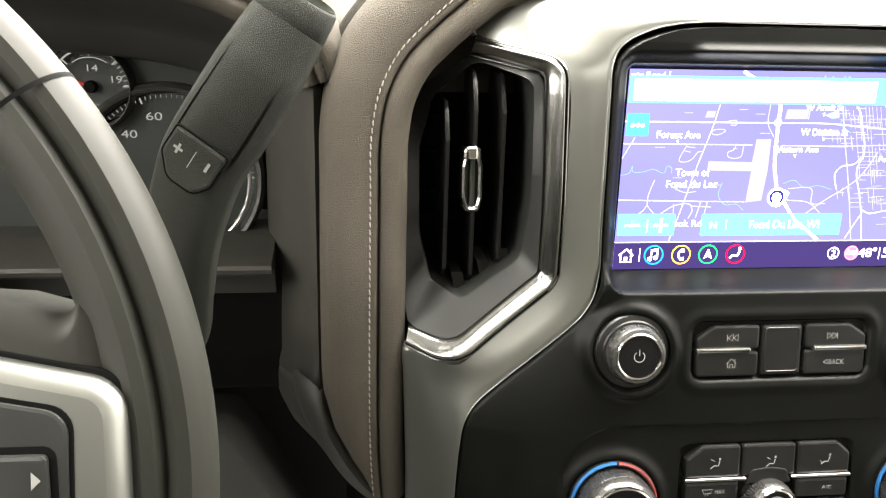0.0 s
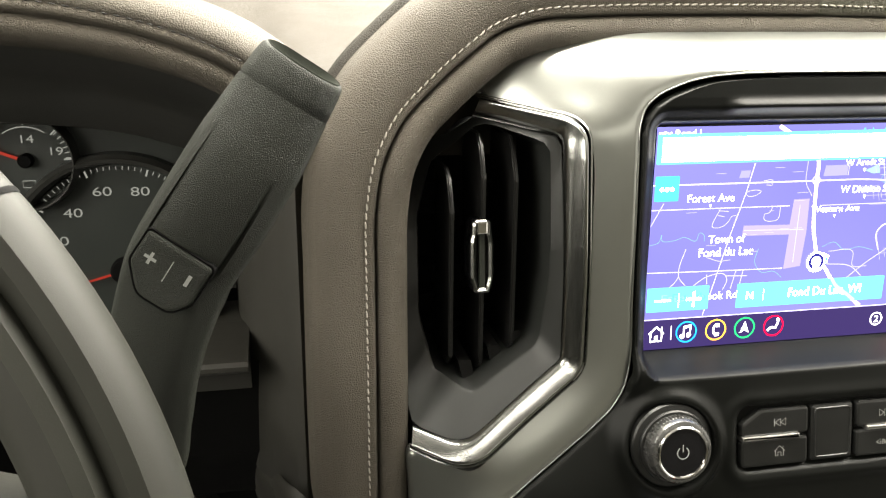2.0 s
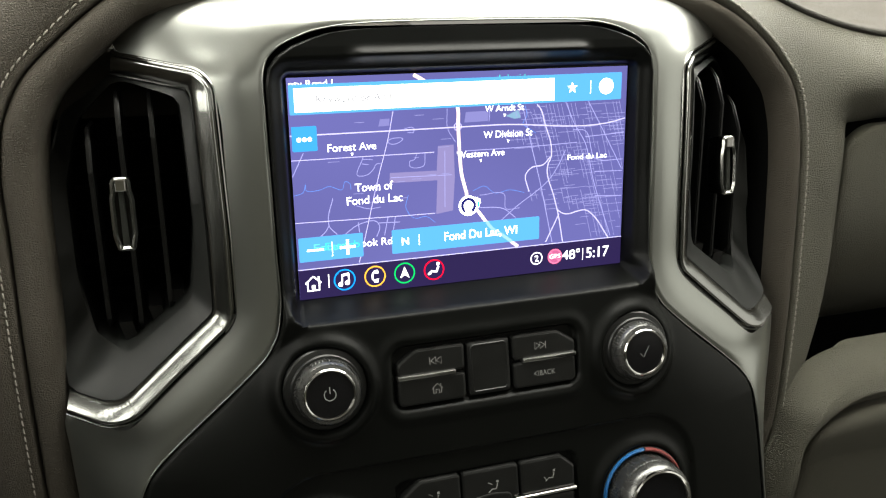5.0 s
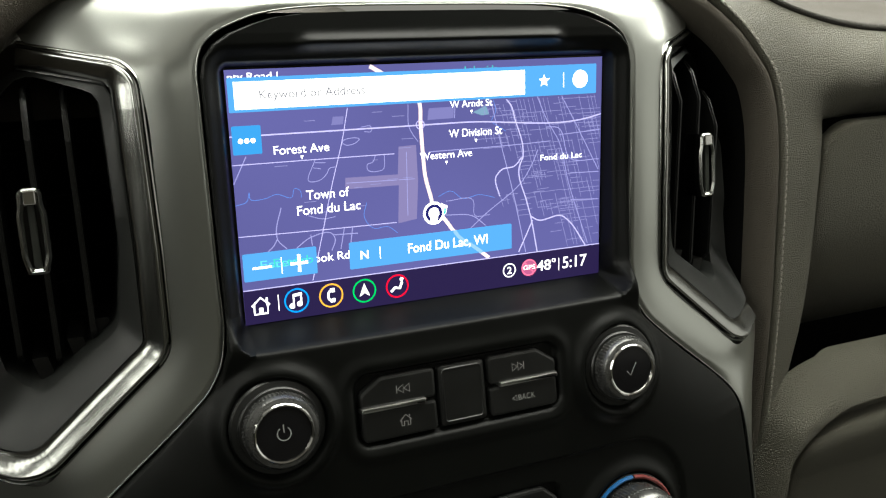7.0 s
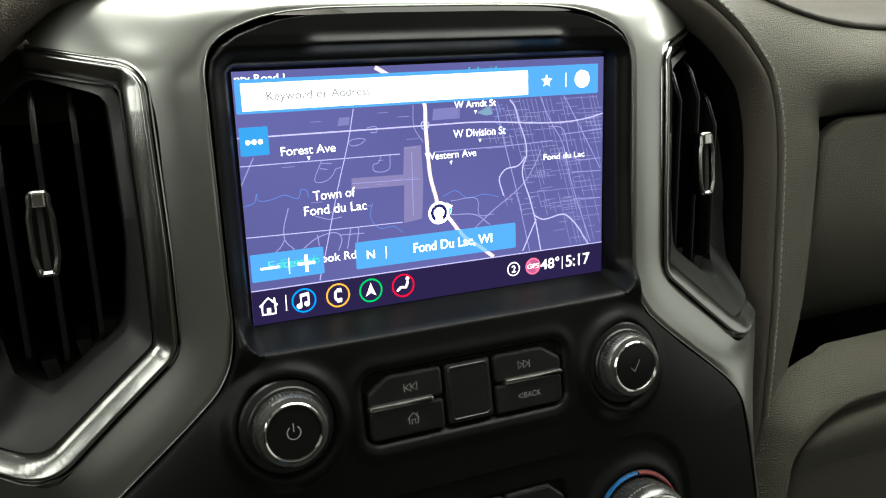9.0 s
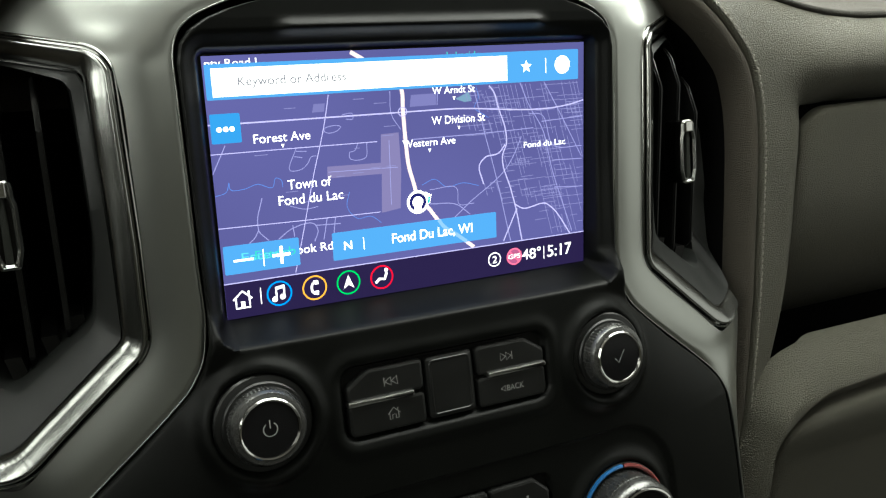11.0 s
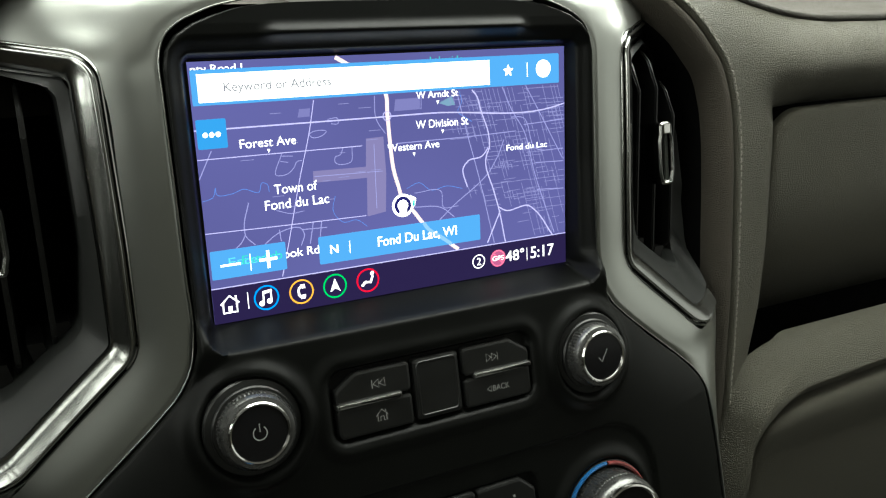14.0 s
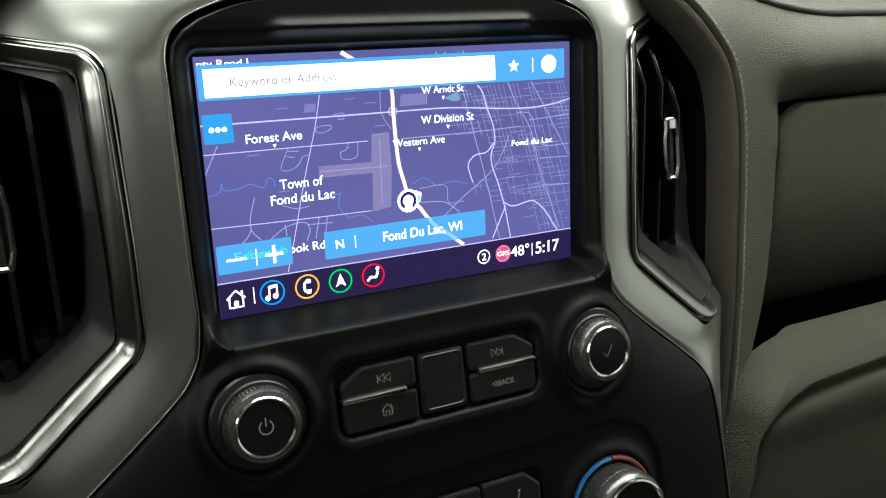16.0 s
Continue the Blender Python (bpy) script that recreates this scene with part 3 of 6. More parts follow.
def build_vent():
    vent = thing("air_vent", pose(*VENT_AT), "tall black air vent with satin chrome surround", "air vent", "dashboard air vents")
    rim = rounded(VENT_RIM, closed=False, step=6)
    run = [0.0]
    for p, q in zip(rim, rim[1:]):
        run.append(run[-1] + (Vector(q) - Vector(p)).length)
    at = np.linspace(0, run[-1], 360)
    fine = [Vector(p) for p in zip(np.interp(at, run, [p[0] for p in rim]), np.interp(at, run, [p[1] for p in rim]))]
    path, sides = [], []
    for i, p in enumerate(fine):
        t = (fine[min(i + 4, 359)] - fine[max(i - 4, 0)]).normalized()
        path.append(Vector((p.x, rim_depth(p.x, p.y), p.y)))
        sides.append(Vector((-t.y, 0, t.x)))
    band = [(-0.0003, 0.006), (-0.0003, 0.0008), (0.0001, 0.0000), (0.0007, -0.0003), (0.0011, 0.0002), (0.0013, 0.0040), (0.0019, 0.0040), (0.0021, 0.0000), (0.0024, -0.0011),
            (0.0031, -0.0014), (0.0040, -0.0009), (0.0058, 0.0005), (0.0076, 0.0020), (0.0093, 0.0036), (0.0102, 0.0050), (0.0108, 0.0075)]
    loops = [[p + n * o + Vector((0, d, 0)) for o, d in band] for p, n in zip(path, sides)]
    world_part("chrome_surround", loft(loops, closed=False), CHROME, vent, "satin chrome surround", smooth=70)
    # funnel from the chrome to the louvres
    inner = [(p + n * 0.0108) for p, n in zip(path, sides)]
    outline = rounded([(p.x, p.z, 0) for p in inner] + [(-0.1880, 1.036, 0.012), (-0.1965, 1.010, 0.02), (-0.1975, 0.93, 0.01)])
    cavity = rounded([(-0.1815, 0.9345, 0.002), (-0.1670, 0.9295, 0.007), (-0.1365, 0.9525, 0.010), (-0.1325, 0.985, 0.04), (-0.1335, 1.0450, 0.006), (-0.1600, 1.0535, 0.010),
                      (-0.1800, 1.033, 0.015), (-0.1868, 1.005, 0.02), (-0.1868, 0.960, 0.03)])
    fall = [(0.90, 0.0170), (0.95, 0.0120), (1.0, 0.0090), (1.035, 0.0060), (1.055, 0.0030)]

    def spread(line, count=120):
        c = Vector((-0.157, 0.985))
        ring = [p - c for p in line]
        out = []
        for k in range(count):
            a = -math.pi + 2 * math.pi * (k + 0.5) / count
            way, best = Vector((math.cos(a), math.sin(a))), 0.03
            for p, q in zip(ring, ring[1:] + ring[:1]):
                e = q - p
                den = way.x * e.y - way.y * e.x
                if abs(den) < 1e-12:
                    continue
                s = (p.x * e.y - p.y * e.x) / den
                u = (p.x * way.y - p.y * way.x) / den
                if s > 0 and -1e-6 <= u <= 1 + 1e-6:
                    best = s
                    break
            out.append(c + way * best)
        return out

    o, c = spread(outline), spread(cavity)
    def wall(p, d):
        # towards the pad the mouth lies deeper
        return Vector((p.x, rim_depth(p.x, p.y) + d + 0.018 * float(soft_step(np.array(-p.x), 0.166, 0.190)) * float(soft_step(np.array(p.y), 0.915, 0.935)), p.y))
    first = [wall(p, 0.0050) for p in o]
    near = [wall(p, 0.0058) for p in (a.lerp(b, 0.10) for a, b in zip(o, c))]
    lip = [wall(p, line_at(fall, p.y) - 0.001) for p in (a.lerp(b, 0.93) for a, b in zip(o, c))]
    turn = [wall(p, line_at(fall, p.y) + 0.001) for p in c]
    deep = [Vector((p.x, 0.085, p.y)) for p in c]
    world_part("funnel", loft([first, near, lip, turn, deep]), FUNNEL, vent, "black plastic funnel", smooth=40)
    world_part("back_plate", loft([[Vector((p.x, 0.080, p.y)) for p in c]], True, True), DEEP, vent, "black duct behind the louvres")
    # upright louvres
    for x, front, low, high in ((-0.1745, 0.0200, 0.936, 1.032), (-0.1603, 0.0178, 0.933, 1.0480), (-0.1460, 0.0148, 0.943, 1.0470)):
        side = [(low, front + 0.008), (low + 0.006, front + 0.001), (high - 0.019, front), (high - 0.005, front + 0.0070), (high, front + 0.013), (high, 0.060), (low, 0.060)]
        bm = loft([[Vector((x + k * 0.0011, y, z)) for z, y in side] for k in (-1, 1)], True, True, True)
        bmesh.ops.bevel(bm, geom=bm.edges[:], offset=0.0007, segments=2, affect="EDGES")
        world_part("louvre", bm, VENT, vent)
    # level vanes deep in the duct
    for z in (0.946, 0.962, 0.977, 1.000, 1.020):
        bm = loft([[Vector((a, 0.056, z + h)) for a in (-0.186, -0.128)] + [Vector((a, 0.074, z + h)) for a in (-0.128, -0.186)] for h in (-0.0008, 0.0008)], True, True, True)
        world_part("cross_vane", bm, DEEP, vent)
    # toothed clips at the foot of the louvres
    for x, z in ((-0.1665, 0.9335), (-0.1525, 0.9400), (-0.1420, 0.9470)):
        bm = loft([[Vector((x + s * 0.0030 + lean, y, z + h)) for s, y in ((-1, 0.022), (1, 0.022), (1, 0.050), (-1, 0.050))] for h, lean in ((-0.007, 0.002), (0.006, -0.001))], True, True, True)
        world_part("clip", bm, VENT, vent)
    # slider on the middle louvre
    knob = rounded([(-0.0043, 0.0162, 0.0028), (0.0043, 0.0162, 0.0028), (0.0045, 0.0095, 0.004), (0.0053, 0.0060, 0.004), (0.0053, -0.0105, 0.004), (0.0043, -0.0145, 0.004),
                    (0.0038, -0.0174, 0.0022), (-0.0038, -0.0174, 0.0022), (-0.0043, -0.0145, 0.004), (-0.0053, -0.0105, 0.004), (-0.0053, 0.0060, 0.004), (-0.0045, 0.0095, 0.004)])
    hole = shrunk(knob, 0.0022)
    lean = pose(-0.1622, 0.0125, 0.9945, 90 - 5, 0, 0)

    def placed(bm):
        bm.transform(lean)
        return bm
    slider = world_part("slider", placed(slab(knob, -0.012, -0.0028, 0.0006)), GLOSS, vent, "black slider with chrome frame")
    trim = part("slider_frame", placed(hoop(knob, hole, -0.0105, 0.0014, 0.0010)), CHROME, slider, "bright chrome frame")
    trim.matrix_parent_inverse = vent.matrix_basis.inverted()
    cap = part("slider_cap", placed(slab(rounded([(-0.0024, 0.0155, 0.0006), (0.0024, 0.0155, 0.0006), (0.0024, 0.0098, 0.0006), (-0.0024, 0.0098, 0.0006)]), -0.002, 0.0018, 0.0006)), BRIGHT, slider, "bright chrome cap")
    cap.matrix_parent_inverse = vent.matrix_basis.inverted()
    core = part("slider_core", placed(slab(rounded([(-0.0012, 0.0105, 0.0005), (0.0012, 0.0105, 0.0005), (0.0014, -0.0150, 0.0005), (-0.0014, -0.0150, 0.0005)]), -0.002, 0.0006, 0.0005)), LEVER, slider, "dark grey core")
    core.matrix_parent_inverse = vent.matrix_basis.inverted()
    for ob in (trim, cap, core):
        ob.matrix_parent_inverse = slider.matrix_basis.inverted()
    return vent


left_vent = build_vent()
copy_thing(left_vent, Matrix.Diagonal((-1, 1, 1, 1)) @ left_vent.matrix_basis)


# ---- the display ----
SCREEN = pose(0, 0, 1.0, 90, 0, 0)
LIT = 1.22
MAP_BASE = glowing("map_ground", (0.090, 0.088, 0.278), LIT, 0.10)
MAP_ROAD = glowing("map_road", (0.50, 0.47, 0.86), LIT)
MAP_LANE = glowing("map_lane", (0.285, 0.28, 0.60), LIT)
MAP_FAINT = glowing("map_faint_lane", (0.235, 0.232, 0.50), LIT)
MAP_MAIN = glowing("map_main_road", (0.97, 0.74, 0.76), LIT * 0.95)
MAP_PARK = glowing("map_block", (0.165, 0.16, 0.40), LIT)
MAP_FIELD = glowing("map_airfield", (0.19, 0.165, 0.36), LIT)
MAP_RIVER = glowing("map_river", (0.10, 0.20, 0.62), LIT)
MAP_GREEN = glowing("map_green", (0.16, 0.28, 0.42), LIT)
UI_BLUE = glowing("menu_blue", (0.035, 0.27, 0.66), LIT)
UI_PALE = glowing("menu_pale_blue", (0.075, 0.31, 0.70), LIT)
UI_WHITE = glowing("menu_white", (1.0, 1.0, 1.0), LIT * 1.6)
UI_GREY = glowing("menu_grey", (0.22, 0.22, 0.27), LIT)
UI_GHOST = glowing("menu_ghost", (0.12, 0.62, 0.80), LIT)
GPS_FILL = glowing("gps_fill", (0.42, 0.09, 0.22), LIT)
UI_BAR = glowing("menu_bar", (0.016, 0.010, 0.052), LIT)
UI_TEAL = glowing("menu_teal", (0.05, 0.55, 0.50), LIT)
UI_HAZE = glowing("menu_haze", (0.24, 0.46, 0.80), LIT)
UI_INK = glowing("menu_ink", (0.012, 0.012, 0.12), LIT)
RINGS = {"blue": glowing("icon_blue", (0.0, 0.30, 1.0), LIT), "amber": glowing("icon_amber", (1.0, 0.45, 0.05), LIT),
         "green": glowing("icon_green", (0.0, 0.55, 0.12), LIT), "red": glowing("icon_red", (0.9, 0.0, 0.03), LIT), "pink": glowing("icon_pink", (1.0, 0.16, 0.32), LIT)}


def mm(*v):
    return [Vector((v[i] / 1000, v[i + 1] / 1000)) for i in range(0, len(v), 2)]


def build_display():
    unit = thing("infotainment_screen", SCREEN, "lit touchscreen showing a purple street map", "touchscreen")
    part("panel_edge", box(-0.0885, 0.0885, -0.0540, 0.0540, -0.0010, -0.0004, 0.0002, 0.002), GLOSS, unit, "black glass border")
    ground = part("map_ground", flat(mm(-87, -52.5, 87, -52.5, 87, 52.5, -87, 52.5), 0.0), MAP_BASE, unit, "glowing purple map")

    def line_part(name, mat, width, z, ways):
        bm = bmesh.new()
        for w in ways:
            pts = mm(*w)
            ribbon([Vector(p) for p in curved(pts, 6 * len(pts))] if len(pts) > 2 else pts, width / 1000, z / 1000, bm)
        return part(name, bm, mat, ground)

    def lines(name, mat, width, z, *ways):
        for w in ways:
            made = line_part(name, mat, width, z, [w])
        return made

    def area(name, mat, z, *v):
        return part(name, flat(mm(*v), z / 1000), mat, ground)

    area("block", MAP_PARK, 0.05, -44.3, 32, -39.6, 32, -40.1, 28.7, -45.2, 28.6)
    area("block", MAP_PARK, 0.05, -1.3, 33.2, 10.6, 33.3, 10.3, 28.3, -2.1, 28.2)
    area("airfield", MAP_FIELD, 0.05, -15.9, 17.6, -7.8, 17.8, -7.4, 1.6, -8.6, -15, -17.4, -16.1, -16.5, 0.8, -40.7, 1.2, -40.4, 6.1, -16.7, 5.6)
    area("green", MAP_GREEN, 0.05, 19.7, 30.3, 26.3, 33, 27.7, 29, 24.1, 28.7)
    rng = random.Random(4)
    faint = []
    # blocks of small streets; the avenues lean as the map is drawn in perspective
    for k in range(16):
        x, z = rng.uniform(2, 80), rng.uniform(-16, 33)
        if x < 28 and z < -4:
            continue
        wide, deep, gap = rng.uniform(6, 15), rng.uniform(4, 10), rng.uniform(1.7, 3.2)
        i = 0.0
        while i < wide:
            top, low = z + rng.uniform(-0.8, 0.4), z - deep * rng.uniform(0.5, 1.0)
            if x + i + (top - low) * 0.3 < 86.5:
                faint.append((x + i, top, x + i + (top - low) * 0.27, max(-36.5, low)))
            i += gap * rng.choice((1, 1, 1, 2))
        i = 0.0
        while i < deep:
            x1 = x + i * 0.27 + rng.choice((0, 0, gap))
            faint.append((x1, z - i, min(86.6, x1 + wide * rng.uniform(0.5, 1.0)), z - i + rng.uniform(-0.1, 0.2)))
            i += gap * rng.choice((0.8, 0.8, 1.6))
    # the town's long avenues and cross streets, broken here and there
    x = 30.0
    while x < 100:
        z = 35.0
        while z > -36:
            low = max(-36.5, z - rng.uniform(5, 16))
            x0, x1 = x + (35 - z) * 0.27 - 12, x + (35 - low) * 0.27 - 12
            if rng.random() < 0.66 and 33 + (35 - z) * 0.2 < x0 and x1 < 86.5 and not (x1 < 66 and low < -14):
                faint.append((x0, z, x1, low))
            z = low - rng.choice((0, 0, 2.5))
        x += rng.choice((1.9, 2.3, 2.8, 3.6))
    z = 34.0
    while z > -34:
        x = 36 + (35 - z) * 0.22
        while x < 84:
            x1 = min(86.5, x + rng.uniform(4, 15))
            if rng.random() < 0.48 and not (x < 58 and z < -14):
                faint.append((x, z, x1, z + (x1 - x) * rng.choice((0, 0.01, 0.03))))
            x = x1 + rng.choice((0, 0, 2.5))
        z -= rng.choice((1.5, 1.9, 2.4))
    for i in range(14):
        x, z = rng.uniform(-84, -14), rng.uniform(-30, 34)
        faint.append((x, z, x + rng.uniform(2, 6), z))
    tagged(line_part("street_grid", MAP_FAINT, 0.25, 0.09, faint), kind="stuff")
    lines("lane", MAP_LANE, 0.32, 0.12, (-52.9, 15.1, -56, 5.9, -51.1, 6.2, -48.4, 8.5, -46.9, 10.8, -44.7, 11.1), (-53.2, 13.6, -48.6, 13.2), (-54, 11.5, -50.7, 10.8),
          (-26.5, 14.7, -28.1, 11.7, -30.3, 11.1, -30.5, 9.1, -23.3, 8.5, -22.5, 14.7), (-40.9, 21.5, -40, 22.1, -33.5, 21.8, -34.9, 20.7, -40.5, 20.7, -40.9, 21.5),
          (-57.4, -8.5, -51.2, -10.5, -45.6, -10.1), (5.6, -8.4, 19.1, -9.4, 19.8, -16.4, 27.5, -16.8), (11.2, 35.1, 10.8, 28.2), (-16.5, 3.2, -9, 3.0), (-12.4, 15, -12.8, -13),
          (-40, 3.8, -17, 3.2), (-10.9, 35.4, -10.6, 25.3, -6.8, 19), (-32.5, 27, -28, 26.9, -28, 25, -31, 25))
    lines("street", MAP_LANE, 0.42, 0.15, (-68.6, -3.9, -71.3, -14.4, -71.1, -17, -67.4, -21.7), (-71.1, -17, -73.1, -20.1, -75.3, -21.9), (-63.3, -21.8, -57, -17.9, -47.1, -17.9, -46.4, -19.7, -48.1, -24.7),
          (-56.9, -16.7, -56.5, -21.5), (-42, -15.1, -44.1, -24.4), (-38.4, -15.5, -39.5, -22), (-47.1, -17.9, -36.2, -18.4), (-81.2, 18.2, -87, 7.3))
    lines("street", MAP_LANE, 0.42, 0.15, (28.7, 35, 33.8, 14.2, 38, -1.5, 46.1, -36.9), (52.4, 35.7, 57.3, 24.9, 63.7, 14.8, 69, -4.5, 80.3, -36.4), (65.1, 35.5, 71.6, 24.5, 85.7, -0.4),
          (-1.9, 14.3, 37.9, 14.4, 59.3, 14.9), (5.3, -14.7, 19.2, -16.8, 25.2, -21.7), (52.7, 11.4, 50.4, 6.4, 46, -0.7, 24.4, -16.9, 17, -22.6), (57, 21.5, 63, 21, 70, 6, 86, 4.5),
          (63.7, 17.5, 86, 18.5), (70, -1, 86, -1.6), (70.5, -14, 86, -15))
    lines("river", MAP_RIVER, 0.30, 0.10, (-87, -1.5, -82.3, 0, -81.1, 3.5, -81, 1, -75.1, 0.4, -70.1, 1.8, -63.8, 0, -62.2, 3.6, -60.2, 2.6, -59.7, -0.4),
          (-31.5, -5.4, -32.9, -11.4, -28.7, -17.1, -22.3, -17, -17.9, -20.3), (30, 35, 31, 30, 29, 26, 33, 23, 36, 21), (2, -6, 8, -4, 14, -8, 22, -7, 30, -9))
    lines("road", MAP_ROAD, 0.36, 0.18, (-87, 15, -55.8, 14.9, -17.9, 14.7), (-37.9, 35.3, -40.2, 24.8, -46.7, 2.5, -53.6, -23.6, -57.3, -36.8), (-87, -14.5, -51.6, -15.2, -18, -15.6))
    lines("wide_road", MAP_ROAD, 0.60, 0.21, (-87, 26.4, -7.5, 26.2, 15.1, 26.2, 81.8, 24.9, 86.8, 26), (36.5, 35.1, 38.5, 32.8, 40.9, 25.5, 44.7, 13.4, 44.8, 8.8, 42.9, 4.3, 46.7, -12.6, 48.7, -19.7, 52.2, -37.2),
          (44.1, 8.4, 40.8, 4.9, 33.4, 3.3, 30.9, 0.7, 32.5, -8.7), (48.7, -19.7, 52, -21.8, 66.5, -21.7, 68.8, -23.5, 79.1, -37.3), (49.8, -21.8, 42.3, -36.4))
    lines("highway", MAP_MAIN, 1.75, 0.24, (-27.4, 52, -22.3, 49, -14, 44, -7.2, 39.5, -5.8, 36.4, -5.4, 26.7, -4.8, 13.7, -3.9, 3.1, -1.6, -6.1, -0.4, -11.4, 4.2, -16, 10.8, -24.6, 19, -31, 26.7, -37.2))
    part("junction", ribbon(circle(-0.0056, 0.0264, 0.0019, 20), 0.0004, 0.00026, None, True), MAP_ROAD, ground)

    def word(text, x, z, w, h, mat=UI_WHITE, depth=0.34, thick=0.005):
        return words_part("lettering", text, x / 1000, z / 1000, w / 1000, h / 1000, depth / 1000, mat, ground, thick=thick)

    def pointer(x, z):
        part("pointer", flat(mm(x - 0.7, z + 0.8, x + 0.7, z + 0.8, x, z - 0.8), 0.00034), UI_WHITE, ground)

    word("Forest Ave", -69.9, 18.1, 23.2, 3.6)
    pointer(-58.4, 16.2)
    word("Town of", -57.7, -1.7, 18.5, 4.0)
    word("Fond du Lac", -62, -7.9, 27.6, 4.0)
    word("W Arndt St", 8.6, 32.9, 20.7, 3.0)
    pointer(19, 30.6)
    word("W Division St", 7.8, 19.9, 26.2, 3.5)
    pointer(20.9, 17.7)
    word("Western Ave", -6.3, 11, 25.2, 3.2)
    pointer(6.3, 8.9)
    word("Fond du Lac", 53.9, 6.1, 22.6, 2.7, thick=0.004)
    word("Lakeside", 16.1, 47.8, 16.3, 2.6, UI_TEAL)
    word("nty Road I", -86.0, 48.3, 20, 2.9)
    word("ook Rd", -56.2, -29.0, 15.8, 3.6)
    words_part("street_name", "Esterbr", -0.0790, -0.0290, 0.0215, 0.0036, 0.00043, UI_GHOST, ground, "street name behind the zoom button")

    def button(name, mat, z, x0, x1, y0, y1, r=0.6):
        line = rounded([(x0 / 1000, y0 / 1000, r / 1000), (x1 / 1000, y0 / 1000, r / 1000), (x1 / 1000, y1 / 1000, r / 1000), (x0 / 1000, y1 / 1000, r / 1000)])
        return part(name, slab(line, 0.00002, z / 1000, 0.00005), mat, unit)

    # search bar with star and round button
    bar = button("search_bar", UI_PALE, 0.40, -86.3, 83.7, 35.8, 49.4)
    part("search_field", flat(mm(-84, 36.9, 45.8, 36.9, 45.8, 47.8, -84, 47.8), 0.00046), UI_WHITE, bar)
    words_part("prompt", "Keyword or Address", -0.0740, 0.0408, 0.0440, 0.0035, 0.00060, UI_GREY, bar, thick=0.004)
    star = []
    for k in range(10):
        r, a = (3.0, 1.35)[k % 2], math.pi / 2 + k * math.pi / 5
        star += [55.7 + r * math.cos(a), 42.6 + r * math.sin(a)]
    part("star", flat(mm(*star), 0.00046), UI_WHITE, bar)
    part("divider", flat(mm(65.8, 39.3, 66.2, 39.3, 66.2, 45.9, 65.8, 45.9), 0.00046), UI_WHITE, bar)
    part("round_button", flat(circle(0.0749, 0.0427, 0.0041), 0.00046), UI_WHITE, bar)
    menu = button("menu_button", UI_BLUE, 0.40, -86.1, -74.5, 19, 30.5)
    for x in (-82.9, -80.4, -77.9):
        part("dot", flat(circle(x / 1000, 0.0245, 0.00105, 20), 0.00046), UI_WHITE, menu)
    zoom = button("zoom_buttons", UI_PALE, 0.40, -86.1, -55.0, -33.8, -22.0)
    part("minus", flat(mm(-82.4, -28.8, -74.3, -28.8, -74.3, -27.8, -82.4, -27.8), 0.00046), UI_WHITE, zoom)
    part("divider", flat(mm(-70.4, -32, -70.0, -32, -70.0, -24.9, -70.4, -24.9), 0.00046), UI_WHITE, zoom)
    part("plus", ribbon(mm(-66.5, -28.3, -58.9, -28.3), 0.0013, 0.00046, ribbon(mm(-62.7, -32.1, -62.7, -24.5), 0.0013, 0.00049)), UI_WHITE, zoom)
    words_part("lettering", "Esterb", -0.0735, -0.0288, 0.0168, 0.0036, 0.00043, UI_TEAL, zoom)
    place = button("place_bar", UI_PALE, 0.40, -40.5, 38.5, -34.2, -22.2)
    words_part("lettering", "N", -0.0356, -0.0300, 0.0037, 0.0036, 0.00046, UI_WHITE, place, thick=0.02)
    part("divider", flat(mm(-26.8, -31, -26.4, -31, -26.4, -25.5, -26.8, -25.5), 0.00046), UI_WHITE, place)
    words_part("lettering", "Fond Du Lac, WI", -0.0135, -0.0300, 0.0395, 0.0043, 0.00050, UI_WHITE, place, thick=0.015)
    lines("highway_under_bar", UI_HAZE, 1.7, 0.44, (9.3, -22.3, 10.8, -24.6, 19, -31, 23.0, -34.1)).parent = place
    # marker of the car
    mark = part("marker", flat(circle(-0.0005, -0.0132, 0.0052), 0.00052), UI_WHITE, unit, "white position marker")
    part("marker_tab", flat(mm(2, -16.4, 5.4, -14, 6.2, -10.5, 3.2, -8.9), 0.00051), UI_WHITE, mark)
    part("marker_ring", hoop(circle(-0.0005, -0.0132, 0.0040), circle(-0.0005, -0.0132, 0.0026), 0.0005, 0.00058, 0.00001), UI_INK, mark)
    part("marker_gap", flat(mm(-2.4, -18, 1.4, -18, 1.1, -13.4, -2.1, -13.4), 0.00060), UI_WHITE, mark)
    part("marker_dot", flat(mm(4.2, -14.6, 5.2, -13.8, 5.5, -11.6, 4.5, -11.4), 0.00056), UI_TEAL, mark)
    # bottom bar
    foot = part("bottom_bar", flat(mm(-87, -52.5, 87, -52.5, 87, -37.6, -87, -37.6), 0.00030), UI_BAR, unit, "dark violet icon bar")
    part("bar_edge", flat(mm(-87, -37.75, 87, -37.75, 87, -37.3, -87, -37.3), 0.00034), MAP_ROAD, foot)
    home = ribbon(mm(-84.0, -44.7, -80.2, -41.2, -76.4, -44.7), 0.0008, 0.00038)
    ribbon(mm(-83.0, -44.0, -83.0, -48.3, -77.4, -48.3, -77.4, -44.0), 0.0008, 0.00038, home)
    ribbon(mm(-80.2, -48.3, -80.2, -45.6), 0.0017, 0.00038, home)
